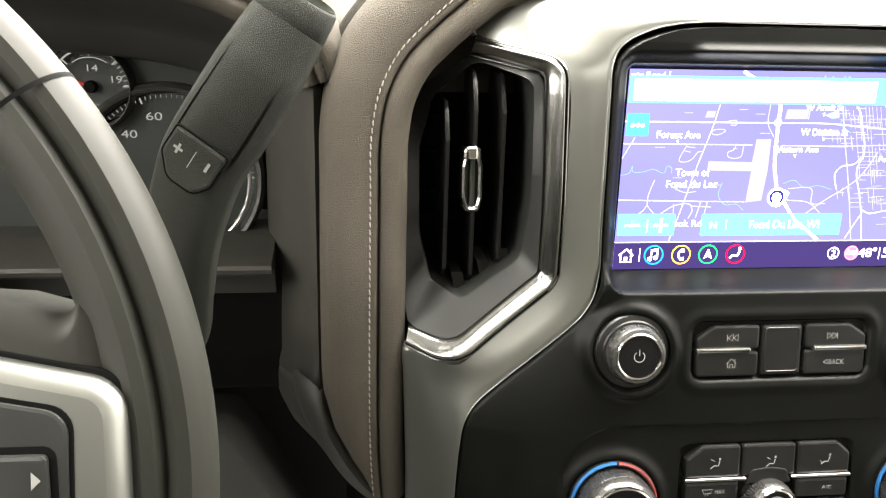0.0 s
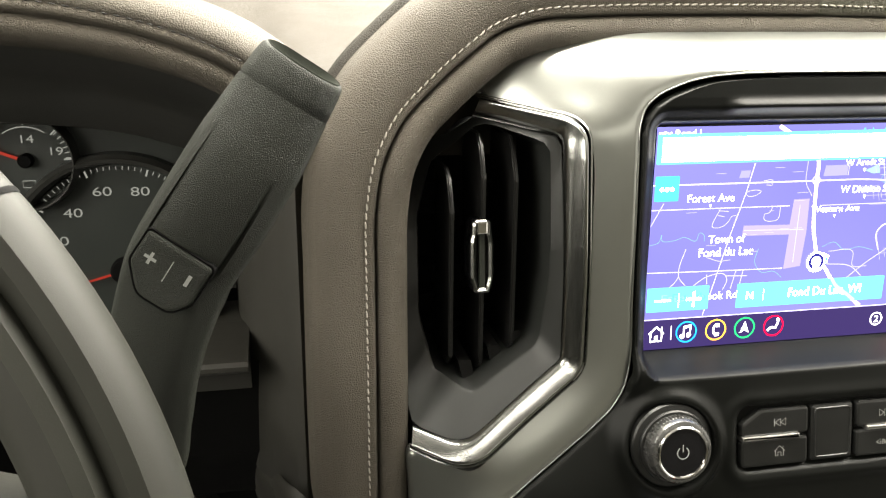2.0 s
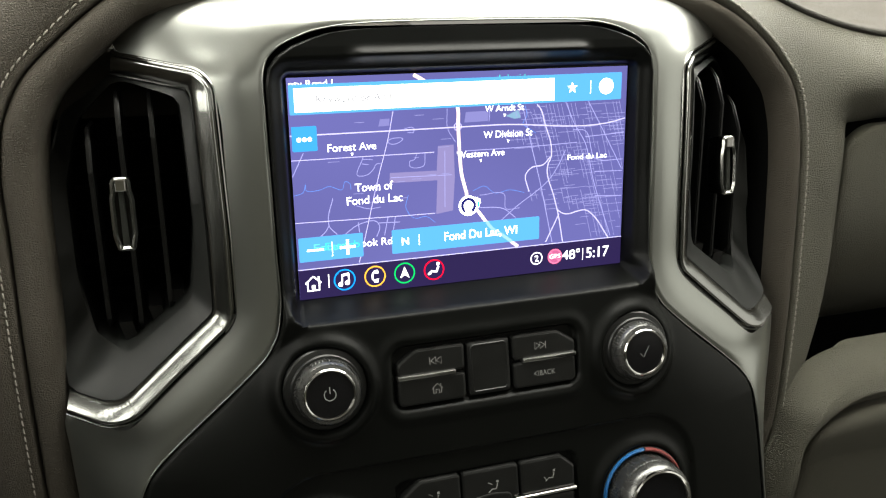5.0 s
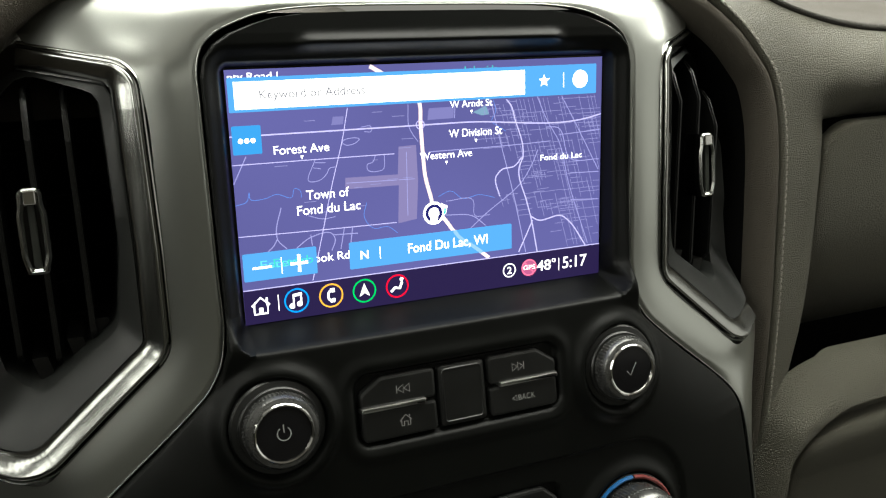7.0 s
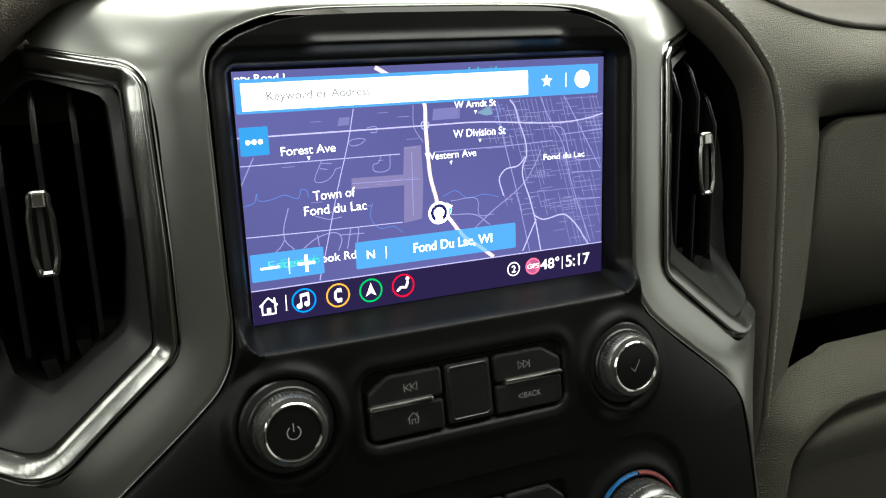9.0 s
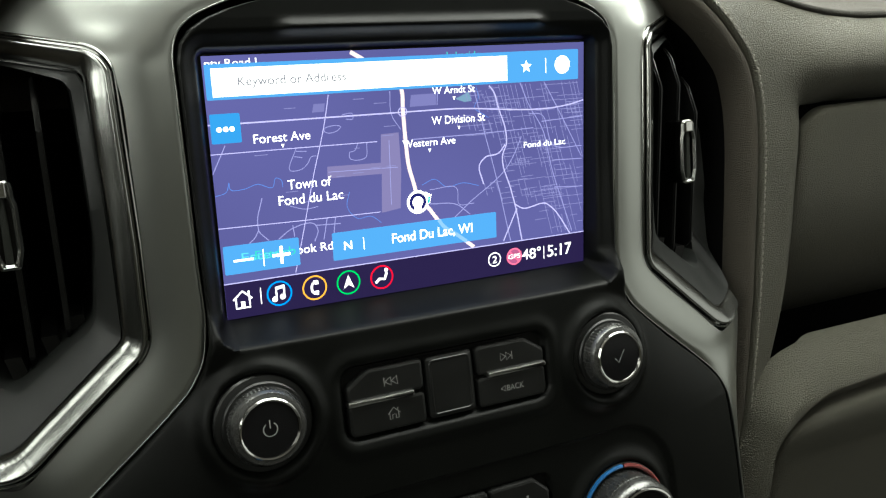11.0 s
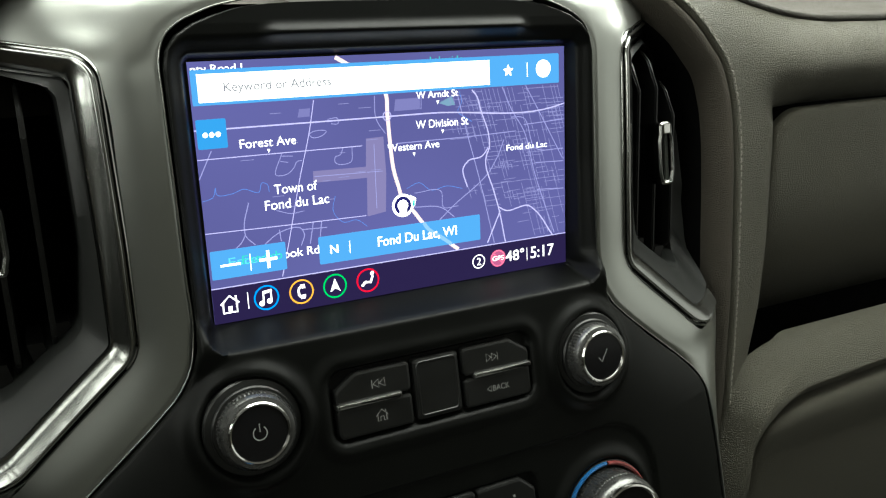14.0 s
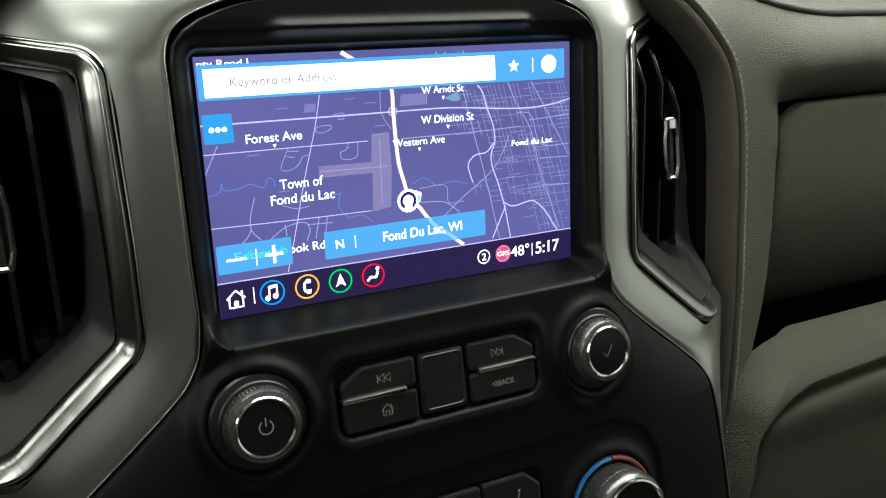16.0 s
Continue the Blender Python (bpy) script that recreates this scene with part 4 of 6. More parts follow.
    ribbon(mm(-77.6, -41.4, -77.6, -43.6), 0.0008, 0.00038, home)
    part("home_icon", home, UI_WHITE, foot)
    part("divider", flat(mm(-72.9, -48, -72.5, -48, -72.5, -41, -72.9, -41), 0.00036), UI_WHITE, foot)
    for x, ring in ((-64.9, "blue"), (-49.7, "amber"), (-34.6, "green"), (-19.2, "red")):
        part("icon_ring", hoop(circle(x / 1000, -0.0446, 0.0054), circle(x / 1000, -0.0446, 0.0047), 0.0003, 0.00038, 0.00001), RINGS[ring], foot)
    note = ribbon(mm(-66.2, -46.8, -66.2, -42.2), 0.0007, 0.00038)
    ribbon(mm(-62.9, -46.2, -62.9, -41.6), 0.0007, 0.00038, note)
    ribbon(mm(-66.5, -42.3, -62.6, -41.7), 0.0013, 0.00040, note)
    flat(circle(-0.0670, -0.0468, 0.0012, 20), 0.00042, note)
    flat(circle(-0.0637, -0.0462, 0.0012, 20), 0.00042, note)
    part("note_icon", note, UI_WHITE, foot)
    phone = ribbon([Vector(p) for p in curved(mm(-48.6, -41.9, -50.7, -43.0, -51.0, -44.6, -50.7, -46.2, -48.6, -47.3), 16)], 0.0010, 0.00038)
    flat(mm(-50.2, -41.4, -48.2, -41.4, -47.9, -43.2, -49.6, -43.2), 0.00040, phone)
    flat(mm(-49.6, -46.0, -47.9, -46.0, -48.2, -47.8, -50.2, -47.8), 0.00040, phone)
    part("phone_icon", phone, UI_WHITE, foot)
    part("arrow_icon", flat(mm(-34.6, -41.2, -32.2, -47.2, -34.6, -45.6, -37.0, -47.2), 0.00038), UI_WHITE, foot)
    seat = ribbon(mm(-22.2, -46.9, -20.4, -45.2, -18.0, -45.6, -16.9, -42.8), 0.0012, 0.00038)
    flat(circle(-0.0171, -0.0416, 0.0009, 20), 0.0004, seat)
    part("seat_icon", seat, UI_WHITE, foot)
    part("icon_ring", hoop(circle(0.0372, -0.0447, 0.0034), circle(0.0372, -0.0447, 0.0029), 0.0003, 0.00038, 0.00001), UI_WHITE, foot)
    words_part("lettering", "2", 0.0361, -0.0464, 0.0023, 0.0034, 0.0004, UI_WHITE, foot, thick=0.01)
    part("icon_ring", hoop(circle(0.0478, -0.0447, 0.0041), circle(0.0478, -0.0447, 0.0034), 0.0003, 0.00038, 0.00001), RINGS["pink"], foot)
    words_part("lettering", "GPS", 0.0446, -0.0457, 0.0064, 0.0022, 0.00044, UI_WHITE, foot, thick=0.005)
    part("icon_fill", flat(circle(0.0478, -0.0447, 0.0035, 32), 0.00036), GPS_FILL, foot)
    part("icon_bar", ribbon(mm(45.2, -42.0, 50.4, -47.4), 0.0007, 0.00043), RINGS["pink"], foot)
    words_part("lettering", "48\u00b0", 0.0520, -0.0470, 0.0104, 0.0050, 0.00045, UI_WHITE, foot, thick=0.008)
    part("divider", flat(mm(64.0, -48.2, 64.35, -48.2, 64.35, -41.9, 64.0, -41.9), 0.00036), UI_WHITE, foot)
    words_part("lettering", "5:17", 0.0662, -0.0475, 0.0136, 0.0057, 0.0004, UI_WHITE, foot, thick=0.008)


build_display()


# ---- controls under the display ----
def on_face(x, z, out=0.0, slope=81.0):
    return pose(x, line_at(FACE, z) - out, z, slope, 0, 0)


def knurled(r, z0, z1, teeth, depth, n_per=4):
    n = teeth * n_per
    loops = []
    for z, k in ((z0, 0), (z0 + 0.0004, 1), (z1 - 0.0004, 1), (z1, 0)):
        loops.append([((r + depth * k * (0.5 if i % n_per in (0, 1) else -0.5)) * math.cos(2 * math.pi * i / n), (r + depth * k * (0.5 if i % n_per in (0, 1) else -0.5)) * math.sin(2 * math.pi * i / n), z) for i in range(n)])
    return loft(loops, True)


def build_knob(x, z, label):
    knob = thing("rotary_knob", on_face(x, z, -0.0012), label, "knob", "audio knobs")
    part("skirt", lathe([(0.0198, -0.003), (0.0198, 0.0012), (0.0190, 0.0022), (0.0168, 0.0026)]), BUTTON, knob, "black skirt")
    part("collar", lathe([(0.0168, 0.002), (0.0168, 0.0036), (0.0162, 0.0042), (0.0150, 0.0043)], cap=False), BUTTON, knob, "black collar")
    part("grip", knurled(0.0150, 0.004, 0.0092, 60, 0.0006), KNURL, knob, "knurled dark grip", smooth=25)
    part("shoulder", lathe([(0.0149, 0.0090), (0.0147, 0.0100), (0.0139, 0.0112), (0.0126, 0.0117), (0.0121, 0.0117)], cap=False), KNURL, knob, "grey metal shoulder")
    part("chrome_ring", lathe([(0.0122, 0.0110), (0.0121, 0.0122), (0.0116, 0.0127), (0.0110, 0.0124), (0.0107, 0.0116)], cap=False), BRIGHT, knob, "bright chrome ring")
    part("face", lathe([(0.0108, 0.0115), (0.0107, 0.0118), (0.0080, 0.0119), (0.0040, 0.01195), (0.0002, 0.01195)]), GLOSS, knob, "gloss black face")
    return knob


volume = build_knob(*KNOBS[0][:2], "round power and volume knob with chrome ring")
arc = ribbon([Vector((0.0027 * math.sin(a), 0.0027 * math.cos(a))) for a in np.linspace(0.6, 2 * math.pi - 0.6, 24)], 0.0005, 0.01205)
ribbon([Vector((0, 0.0004)), Vector((0, 0.0038))], 0.0005, 0.01205, arc)
part("power_mark", arc, PRINT, volume)
tuner = build_knob(*KNOBS[1][:2], "round tuning knob with chrome ring and tick")
part("tick_mark", ribbon([Vector((-0.0026, -0.0002)), Vector((-0.0008, -0.0024)), Vector((0.0026, 0.0032))], 0.0004, 0.01205), PRINT, tuner)


def icon(parent, name, *ways, width=0.00035, z=0.0034, fill=()):
    bm = bmesh.new()
    for w in ways:
        ribbon(mm(*w), width, z, bm)
    for w in fill:
        flat(mm(*w), z, bm)
    return part(name, bm, PRINT, parent)


def build_audio_panel():
    panel = thing("audio_button_panel", on_face(0, 0.9105, -0.0020), "black audio button panel with chrome bars", "button panel")
    z0, z1 = -0.004, 0.0028
    b = part("button", slab(rounded([(-0.0473, 0.0006, 0.0022), (-0.0126, 0.0006, 0.0022), (-0.0126, 0.0137, 0.0022), (-0.0375, 0.0137, 0.003), (-0.0473, 0.0072, 0.003)]), z0, z1, 0.0015), BUTTON, panel, "previous track button")
    icon(b, "previous_mark", (-30.6, 5.2, -30.6, 8.8), (-30.2, 7.0, -27.6, 8.8, -27.6, 5.2, -30.2, 7.0), (-27.4, 7.0, -24.8, 8.8, -24.8, 5.2, -27.4, 7.0), z=z1 + 0.00006)
    b = part("button", slab(rounded([(-0.0473, -0.0140, 0.003), (-0.0126, -0.0140, 0.0022), (-0.0126, -0.0004, 0.0022), (-0.0473, -0.0004, 0.0022)]), z0, z1 - 0.0002, 0.0015), BUTTON, panel, "home button")
    icon(b, "home_mark", (-30.3, -7.0, -27.6, -4.4, -24.9, -7.0), (-29.6, -6.4, -29.6, -9.2, -28.4, -9.2, -28.4, -7.4, -26.8, -7.4, -26.8, -9.2, -25.6, -9.2, -25.6, -6.4), (-25.8, -4.6, -25.8, -5.6), width=0.0004, z=z1 - 0.00014)
    b = part("button", slab(rounded([(-0.0115, -0.0140, 0.0022), (0.0115, -0.0140, 0.0022), (0.0115, 0.0137, 0.0022), (-0.0115, 0.0137, 0.0022)]), z0, z1 - 0.0004, 0.0022), BUTTON, panel, "blank middle button")
    outer = rounded([(-0.0098, -0.0124, 0.0024), (0.0098, -0.0124, 0.0024), (0.0098, 0.0121, 0.0024), (-0.0098, 0.0121, 0.0024)])
    part("raised_rim", hoop(outer, shrunk(outer, 0.0011), z1 - 0.0012, z1 - 0.0001, 0.0003), BUTTON, b)
    b = part("button", slab(rounded([(0.0126, 0.0006, 0.0022), (0.0473, 0.0006, 0.0022), (0.0473, 0.0072, 0.003), (0.0375, 0.0137, 0.003), (0.0126, 0.0137, 0.0022)]), z0, z1, 0.0015), BUTTON, panel, "next track button")
    icon(b, "next_mark", (30.6, 5.2, 30.6, 8.8), (30.2, 7.0, 27.6, 8.8, 27.6, 5.2, 30.2, 7.0), (27.4, 7.0, 24.8, 8.8, 24.8, 5.2, 27.4, 7.0), z=z1 + 0.00006)
    b = part("button", slab(rounded([(0.0126, -0.0140, 0.0022), (0.0473, -0.0140, 0.003), (0.0473, -0.0004, 0.0022), (0.0126, -0.0004, 0.0022)]), z0, z1 - 0.0002, 0.0015), BUTTON, panel, "back button")
    words_part("lettering", "BACK", 0.0268, -0.0086, 0.0086, 0.0026, z1 - 0.00014, PRINT, b)
    icon(b, "back_mark", (23.8, -7.3, 26.0, -6.0, 26.0, -8.6, 23.8, -7.3), z=z1 - 0.00014)
    for x0, x1 in ((-0.0472, -0.0178), (0.0178, 0.0472)):
        part("chrome_bar", slab(rounded([(x0, -0.0008, 0.0003), (x1, -0.0008, 0.0003), (x1, 0.0013, 0.0003), (x0, 0.0013, 0.0003)]), z0, z1 + 0.0012, 0.0010), BAR, panel, "bright chrome bar")


build_audio_panel()


def build_climate_panel():
    panel = thing("climate_panel", on_face(-0.003, 0.8405, -0.0020), "black climate button panel with chrome bar", "button panel")
    z0, z1 = -0.004, 0.0026
    tops = [(-0.0465, -0.0160, 1), (-0.0152, 0.0152, 0), (0.0160, 0.0465, 2)]
    for x0, x1, cut in tops:
        line = [(x0, 0.0012, 0.0020), (x1, 0.0012, 0.0020), (x1, 0.0125 if cut == 2 else 0.0190, 0.003 if cut == 2 else 0.0020)]
        line += [(x1 - 0.0075, 0.0190, 0.003)] if cut == 2 else []
        line += [(x0 + 0.0095, 0.0190, 0.003), (x0, 0.0120, 0.003)] if cut == 1 else [(x0, 0.0190, 0.0020)]
        b = part("button", slab(rounded(line), z0, z1, 0.0014), BUTTON, panel, "airflow button")
        c = (x0 + x1) * 500 + 1.0
        icon(b, "airflow_mark", (c - 2.6, 6.4, c - 0.6, 8.0, c + 1.6, 7.8, c + 2.4, 10.6), fill=((c + 1.8, 11.0, c + 3.0, 11.0, c + 3.0, 12.2, c + 1.8, 12.2),), width=0.0006, z=z1 + 0.00006)
        icon(b, "arrow_mark", *(((c - 2.6, 11.6, c - 0.4, 10.4),) if cut != 2 else ((c - 3.2, 8.8, c - 2.0, 7.0),)), width=0.0004, z=z1 + 0.00007)
    rows = [(-0.0126, -0.0012, "MAX", 0), (-0.0250, -0.0136, "", 0), (-0.0126, -0.0012, "A/C", 1), (-0.0250, -0.0136, "", 1)]
    for y0, y1, text, right in rows:
        x0, x1 = (0.0160, 0.0465) if right else (-0.0465, -0.0160)
        b = part("button", slab(rounded([(x0, y0, 0.0020), (x1, y0, 0.0020), (x1, y1, 0.0020), (x0, y1, 0.0020)]), z0, z1 - 0.0002, 0.0020), BUTTON, panel, "climate button")
        c, m = (x0 + x1) * 500, (y0 + y1) * 500
        if text:
            words_part("lettering", text, c / 1000 + (0.0 if text == "A/C" else 0.0016), m / 1000 - 0.001, 0.0056, 0.0020, z1 - 0.00012, PRINT, b)
        if not right:
            icon(b, "defrost_mark", (c - 5.6, m + 1.4, c + 0.2, m + 1.4, c - 0.8, m - 0.8, c - 4.6, m - 0.8, c - 5.6, m + 1.4), (c - 3.8, m - 1.2, c - 3.8, m - 2.2), (c - 2.4, m - 1.2, c - 2.4, m - 2.2), z=z1 - 0.00012)
        elif not text:
            icon(b, "car_mark", (c - 3.0, m - 1.2, c - 3.0, m + 0.2, c - 1.4, m + 1.4, c + 1.6, m + 1.4, c + 3.0, m - 0.2, c + 3.0, m - 1.2, c - 3.0, m - 1.2), z=z1 - 0.00012)
    # chrome bar that steps over the fan knob
    half = [Vector((x, 0.0)) for x in np.linspace(-0.0468, -0.0130, 8)]
    for pts in (half, [Vector((-p.x, p.y)) for p in half]):
        bar = loft([[(p.x, p.y + a, h) for a, h in ((-0.0008, z0), (-0.0008, z1 + 0.0002), (-0.0004, z1 + 0.0008), (0.0006, z1 + 0.0008), (0.0010, z1 + 0.0002), (0.0010, z0))] for p in pts], False)
        part("chrome_bar", bar, BAR, panel, "bright chrome bar")
    part("bridge", slab(rounded([(-0.0130, -0.003, 0.0005), (0.0130, -0.003, 0.0005), (0.0100, 0.0050, 0.003), (0.0, 0.0062, 0.01), (-0.0100, 0.0050, 0.003)]), z0, z1 + 0.0006, 0.0008), BUTTON, panel)
    fan = thing("fan_knob", on_face(-0.003, 0.8275, -0.0035), "small round fan knob with chrome ring", "knob")
    part("grip", knurled(0.0128, -0.003, 0.0105, 48, 0.0004), KNURL, fan, "knurled grey grip", smooth=25)
    part("shoulder", lathe([(0.0127, 0.0103), (0.0122, 0.0125), (0.0112, 0.0138)], cap=False), KNURL, fan)
    part("chrome_ring", lathe([(0.0112, 0.0136), (0.0106, 0.0148), (0.0100, 0.0150), (0.0094, 0.0146), (0.0090, 0.0138)], cap=False), BRIGHT, fan, "bright chrome ring")
    face = part("face", lathe([(0.0092, 0.0138), (0.0060, 0.0142), (0.0002, 0.0142)]), GLOSS, fan, "gloss black face")
    marks = bmesh.new()
    ribbon([Vector((0.0066 * math.cos(a), 0.0066 * math.sin(a))) for a in np.linspace(0.4, 2.2, 16)], 0.0006, 0.01428, marks)
    for k in range(4):
        ribbon([Vector((0.0012 * math.cos(a), 0.0012 + 0.0012 * math.sin(a))) for a in (k * 1.57, k * 1.57 + 0.6, k * 1.57 + 1.1)], 0.0008, 0.01428, marks)
    ribbon(mm(-3.6, -2.6, 3.6, -2.6), 0.0012, 0.01428, marks)
    part("fan_mark", marks, PRINT, face)


build_climate_panel()


def build_dial(x, z, sync):
    dial = thing("temperature_dial", on_face(x, z, 0.0), "large temperature dial with blue and red ring", "dial", "temperature dials")
    part("well", lathe([(0.0248, -0.004), (0.0243, 0.0006), (0.0236, 0.0010), (0.0226, -0.001), (0.0200, -0.002)], cap=False), BUTTON, dial)

    def ring(a0, a1, mat, label):
        prof = [(0.0240, 0.0002), (0.0238, 0.0018), (0.0230, 0.0024), (0.0221, 0.0018), (0.0219, 0.0002)]
        return part("colour_ring", loft([[(r * math.cos(a), r * math.sin(a), h) for r, h in prof] for a in np.linspace(a0, a1, 40)], False), mat, dial, label)
    ring(math.radians(88), math.radians(225), BLUE, "blue cold ring")
    ring(math.radians(-20), math.radians(86), RED, "red warm ring")
    part("grip", knurled(0.0203, -0.001, 0.0115, 76, 0.0005), KNURL, dial, "knurled grey grip", smooth=25)
    part("shoulder", lathe([(0.0202, 0.0113), (0.0200, 0.0142), (0.0191, 0.0166), (0.0178, 0.0178)], cap=False), KNURL, dial, "grey metal shoulder")
    part("chrome_ring", lathe([(0.0179, 0.0170), (0.0174, 0.0188), (0.0166, 0.0192), (0.0160, 0.0186), (0.0156, 0.0170)], cap=False), BRIGHT, dial, "bright chrome ring")
    face = part("face", lathe([(0.0158, 0.0174), (0.0120, 0.0174), (0.0002, 0.0174)]), GLOSS, dial, "gloss black face")
    if sync:
        words_part("lettering", "SYNC", -0.0040, -0.0085, 0.0080, 0.0022, 0.0175, PRINT, face)
        part("sync_line", ribbon(mm(-5.5, -4.6, 5.5, -4.6), 0.0005, 0.0175), KNURL, face)


build_dial(*DIALS[0], False)
build_dial(*DIALS[1], True)


def build_seat_buttons():
    for k, s in enumerate((-1, 1)):
        row = thing("seat_heat_buttons", on_face(s * 0.086, 0.794, 0.0), "row of black seat heating buttons", "button panel", "seat heating buttons")
        for i in (-1, 0, 1):
            b = part("button", box(i * 0.0150 - 0.0072, i * 0.0150 + 0.0072, -0.006, 0.006, -0.003, 0.0026, 0.0008, 0.001), BUTTON, row)
            icon(b, "seat_mark", (i * 15 - 1.6, -1.8, i * 15 + 0.8, -1.8, i * 15 + 1.8, 2.0), width=0.0006, z=0.00266)


build_seat_buttons()


# ---- driver's side ----
def sweep(points, profile, count=80, forward=Vector((0, 1, 0))):
    """Profile (sideways, forward) along a line; sideways lies in the upright plane, to the line's left."""
    pts = [Vector(p) for p in curved(points, count)]
    loops = []
    for i, p in enumerate(pts):
        t = pts[min(i + 1, count - 1)] - pts[max(i - 1, 0)]
        t = Vector((t.x, 0, t.z)).normalized()
        n = Vector((-t.z, 0, t.x))
        loops.append([p + n * o + forward * d for o, d in profile])
    return loops


def tube(points, r, count=60, n=16):
    pts = [Vector(p) for p in curved(points, count)]
    loops = []
    for i, p in enumerate(pts):
        t = (pts[min(i + 1, count - 1)] - pts[max(i - 1, 0)]).normalized()
        a = t.cross(Vector((0.3, 1, 0.2))).normalized()
        b = t.cross(a)
        loops.append([p + (a * math.cos(2 * math.pi * k / n) + b * math.sin(2 * math.pi * k / n)) * r for k in range(n)])
    return loft(loops, True, True, True)


HOOD = [(-0.70, 0.02, 1.00), (-0.62, 0.005, 1.062), (-0.54, 0.0, 1.093), (-0.45, -0.002, 1.103), (-0.37, 0.0, 1.1005), (-0.325, 0.002, 1.0955), (-0.295, 0.004, 1.0885), (-0.268, 0.008, 1.0770), (-0.250, 0.016, 1.062), (-0.2415, 0.026, 1.040)]
HOOD_SHAPE = [(-0.056, 0.125), (-0.053, 0.100), (-0.049, 0.074), (-0.036, 0.068), (-0.023, 0.050), (-0.0125, 0.024), (-0.0105, 0.0095), (-0.0085, 0.0036), (-0.0056, 0.0004), (-0.0026, 0.0002), (-0.0006, 0.0016), (0.0004, 0.0042), (0.0012, 0.0032),
              (0.0018, 0.0008), (0.0032, -0.0002), (0.0050, 0.0004), (0.0059, 0.0014), (0.0068, 0.0006), (0.0105, 0.0018), (0.0145, 0.0070), (0.0185, 0.020), (0.0205, 0.050), (0.0190, 0.110), (0.0120, 0.20)]


def build_hood():
    solid("hood_lining", loft(sweep(HOOD, HOOD_SHAPE[:6], 120), closed=False), PLASTIC, "dark plastic lining under the instrument hood", "dashboard panel", kind="structure", smooth=60)
    solid("cluster_hood", loft(sweep(HOOD, HOOD_SHAPE[5:], 120), closed=False), LEATHER, "grey-brown leather hood over the instruments", "dashboard pad", kind="structure", smooth=60)
    thread = bmesh.new()
    rows = sweep(HOOD, [(0.0059, 0.0010), (0.0069, 0.0010)], 700)
    run = 0.0
    for i in range(1, 700):
        run += (rows[i][0] - rows[i - 1][0]).length
        if run < 0.0038:
            continue
        run = 0.0
        t = (rows[i][0] - rows[i - 1][0]).normalized()
        n = (rows[i][1] - rows[i][0]).normalized()
        c, f = rows[i][0] + Vector((0, -0.0006, 0)), Vector((0, -1, 0))
        loft([[c + t * e + f * h + n * w, c + t * e + f * (h + w), c + t * e + f * h - n * w, c + t * e + f * (h - w)] for e, w, h in ((-0.0014, 0.0001, -0.0002), (0, 0.0004, 0.0004), (0.0014, 0.0001, -0.0002))], True, True, True, thread)
    solid("hood_stitches", thread, HOOD_THREAD, "row of dull grey thread stitches along the hood", "stitching", kind="stuff")


build_hood()


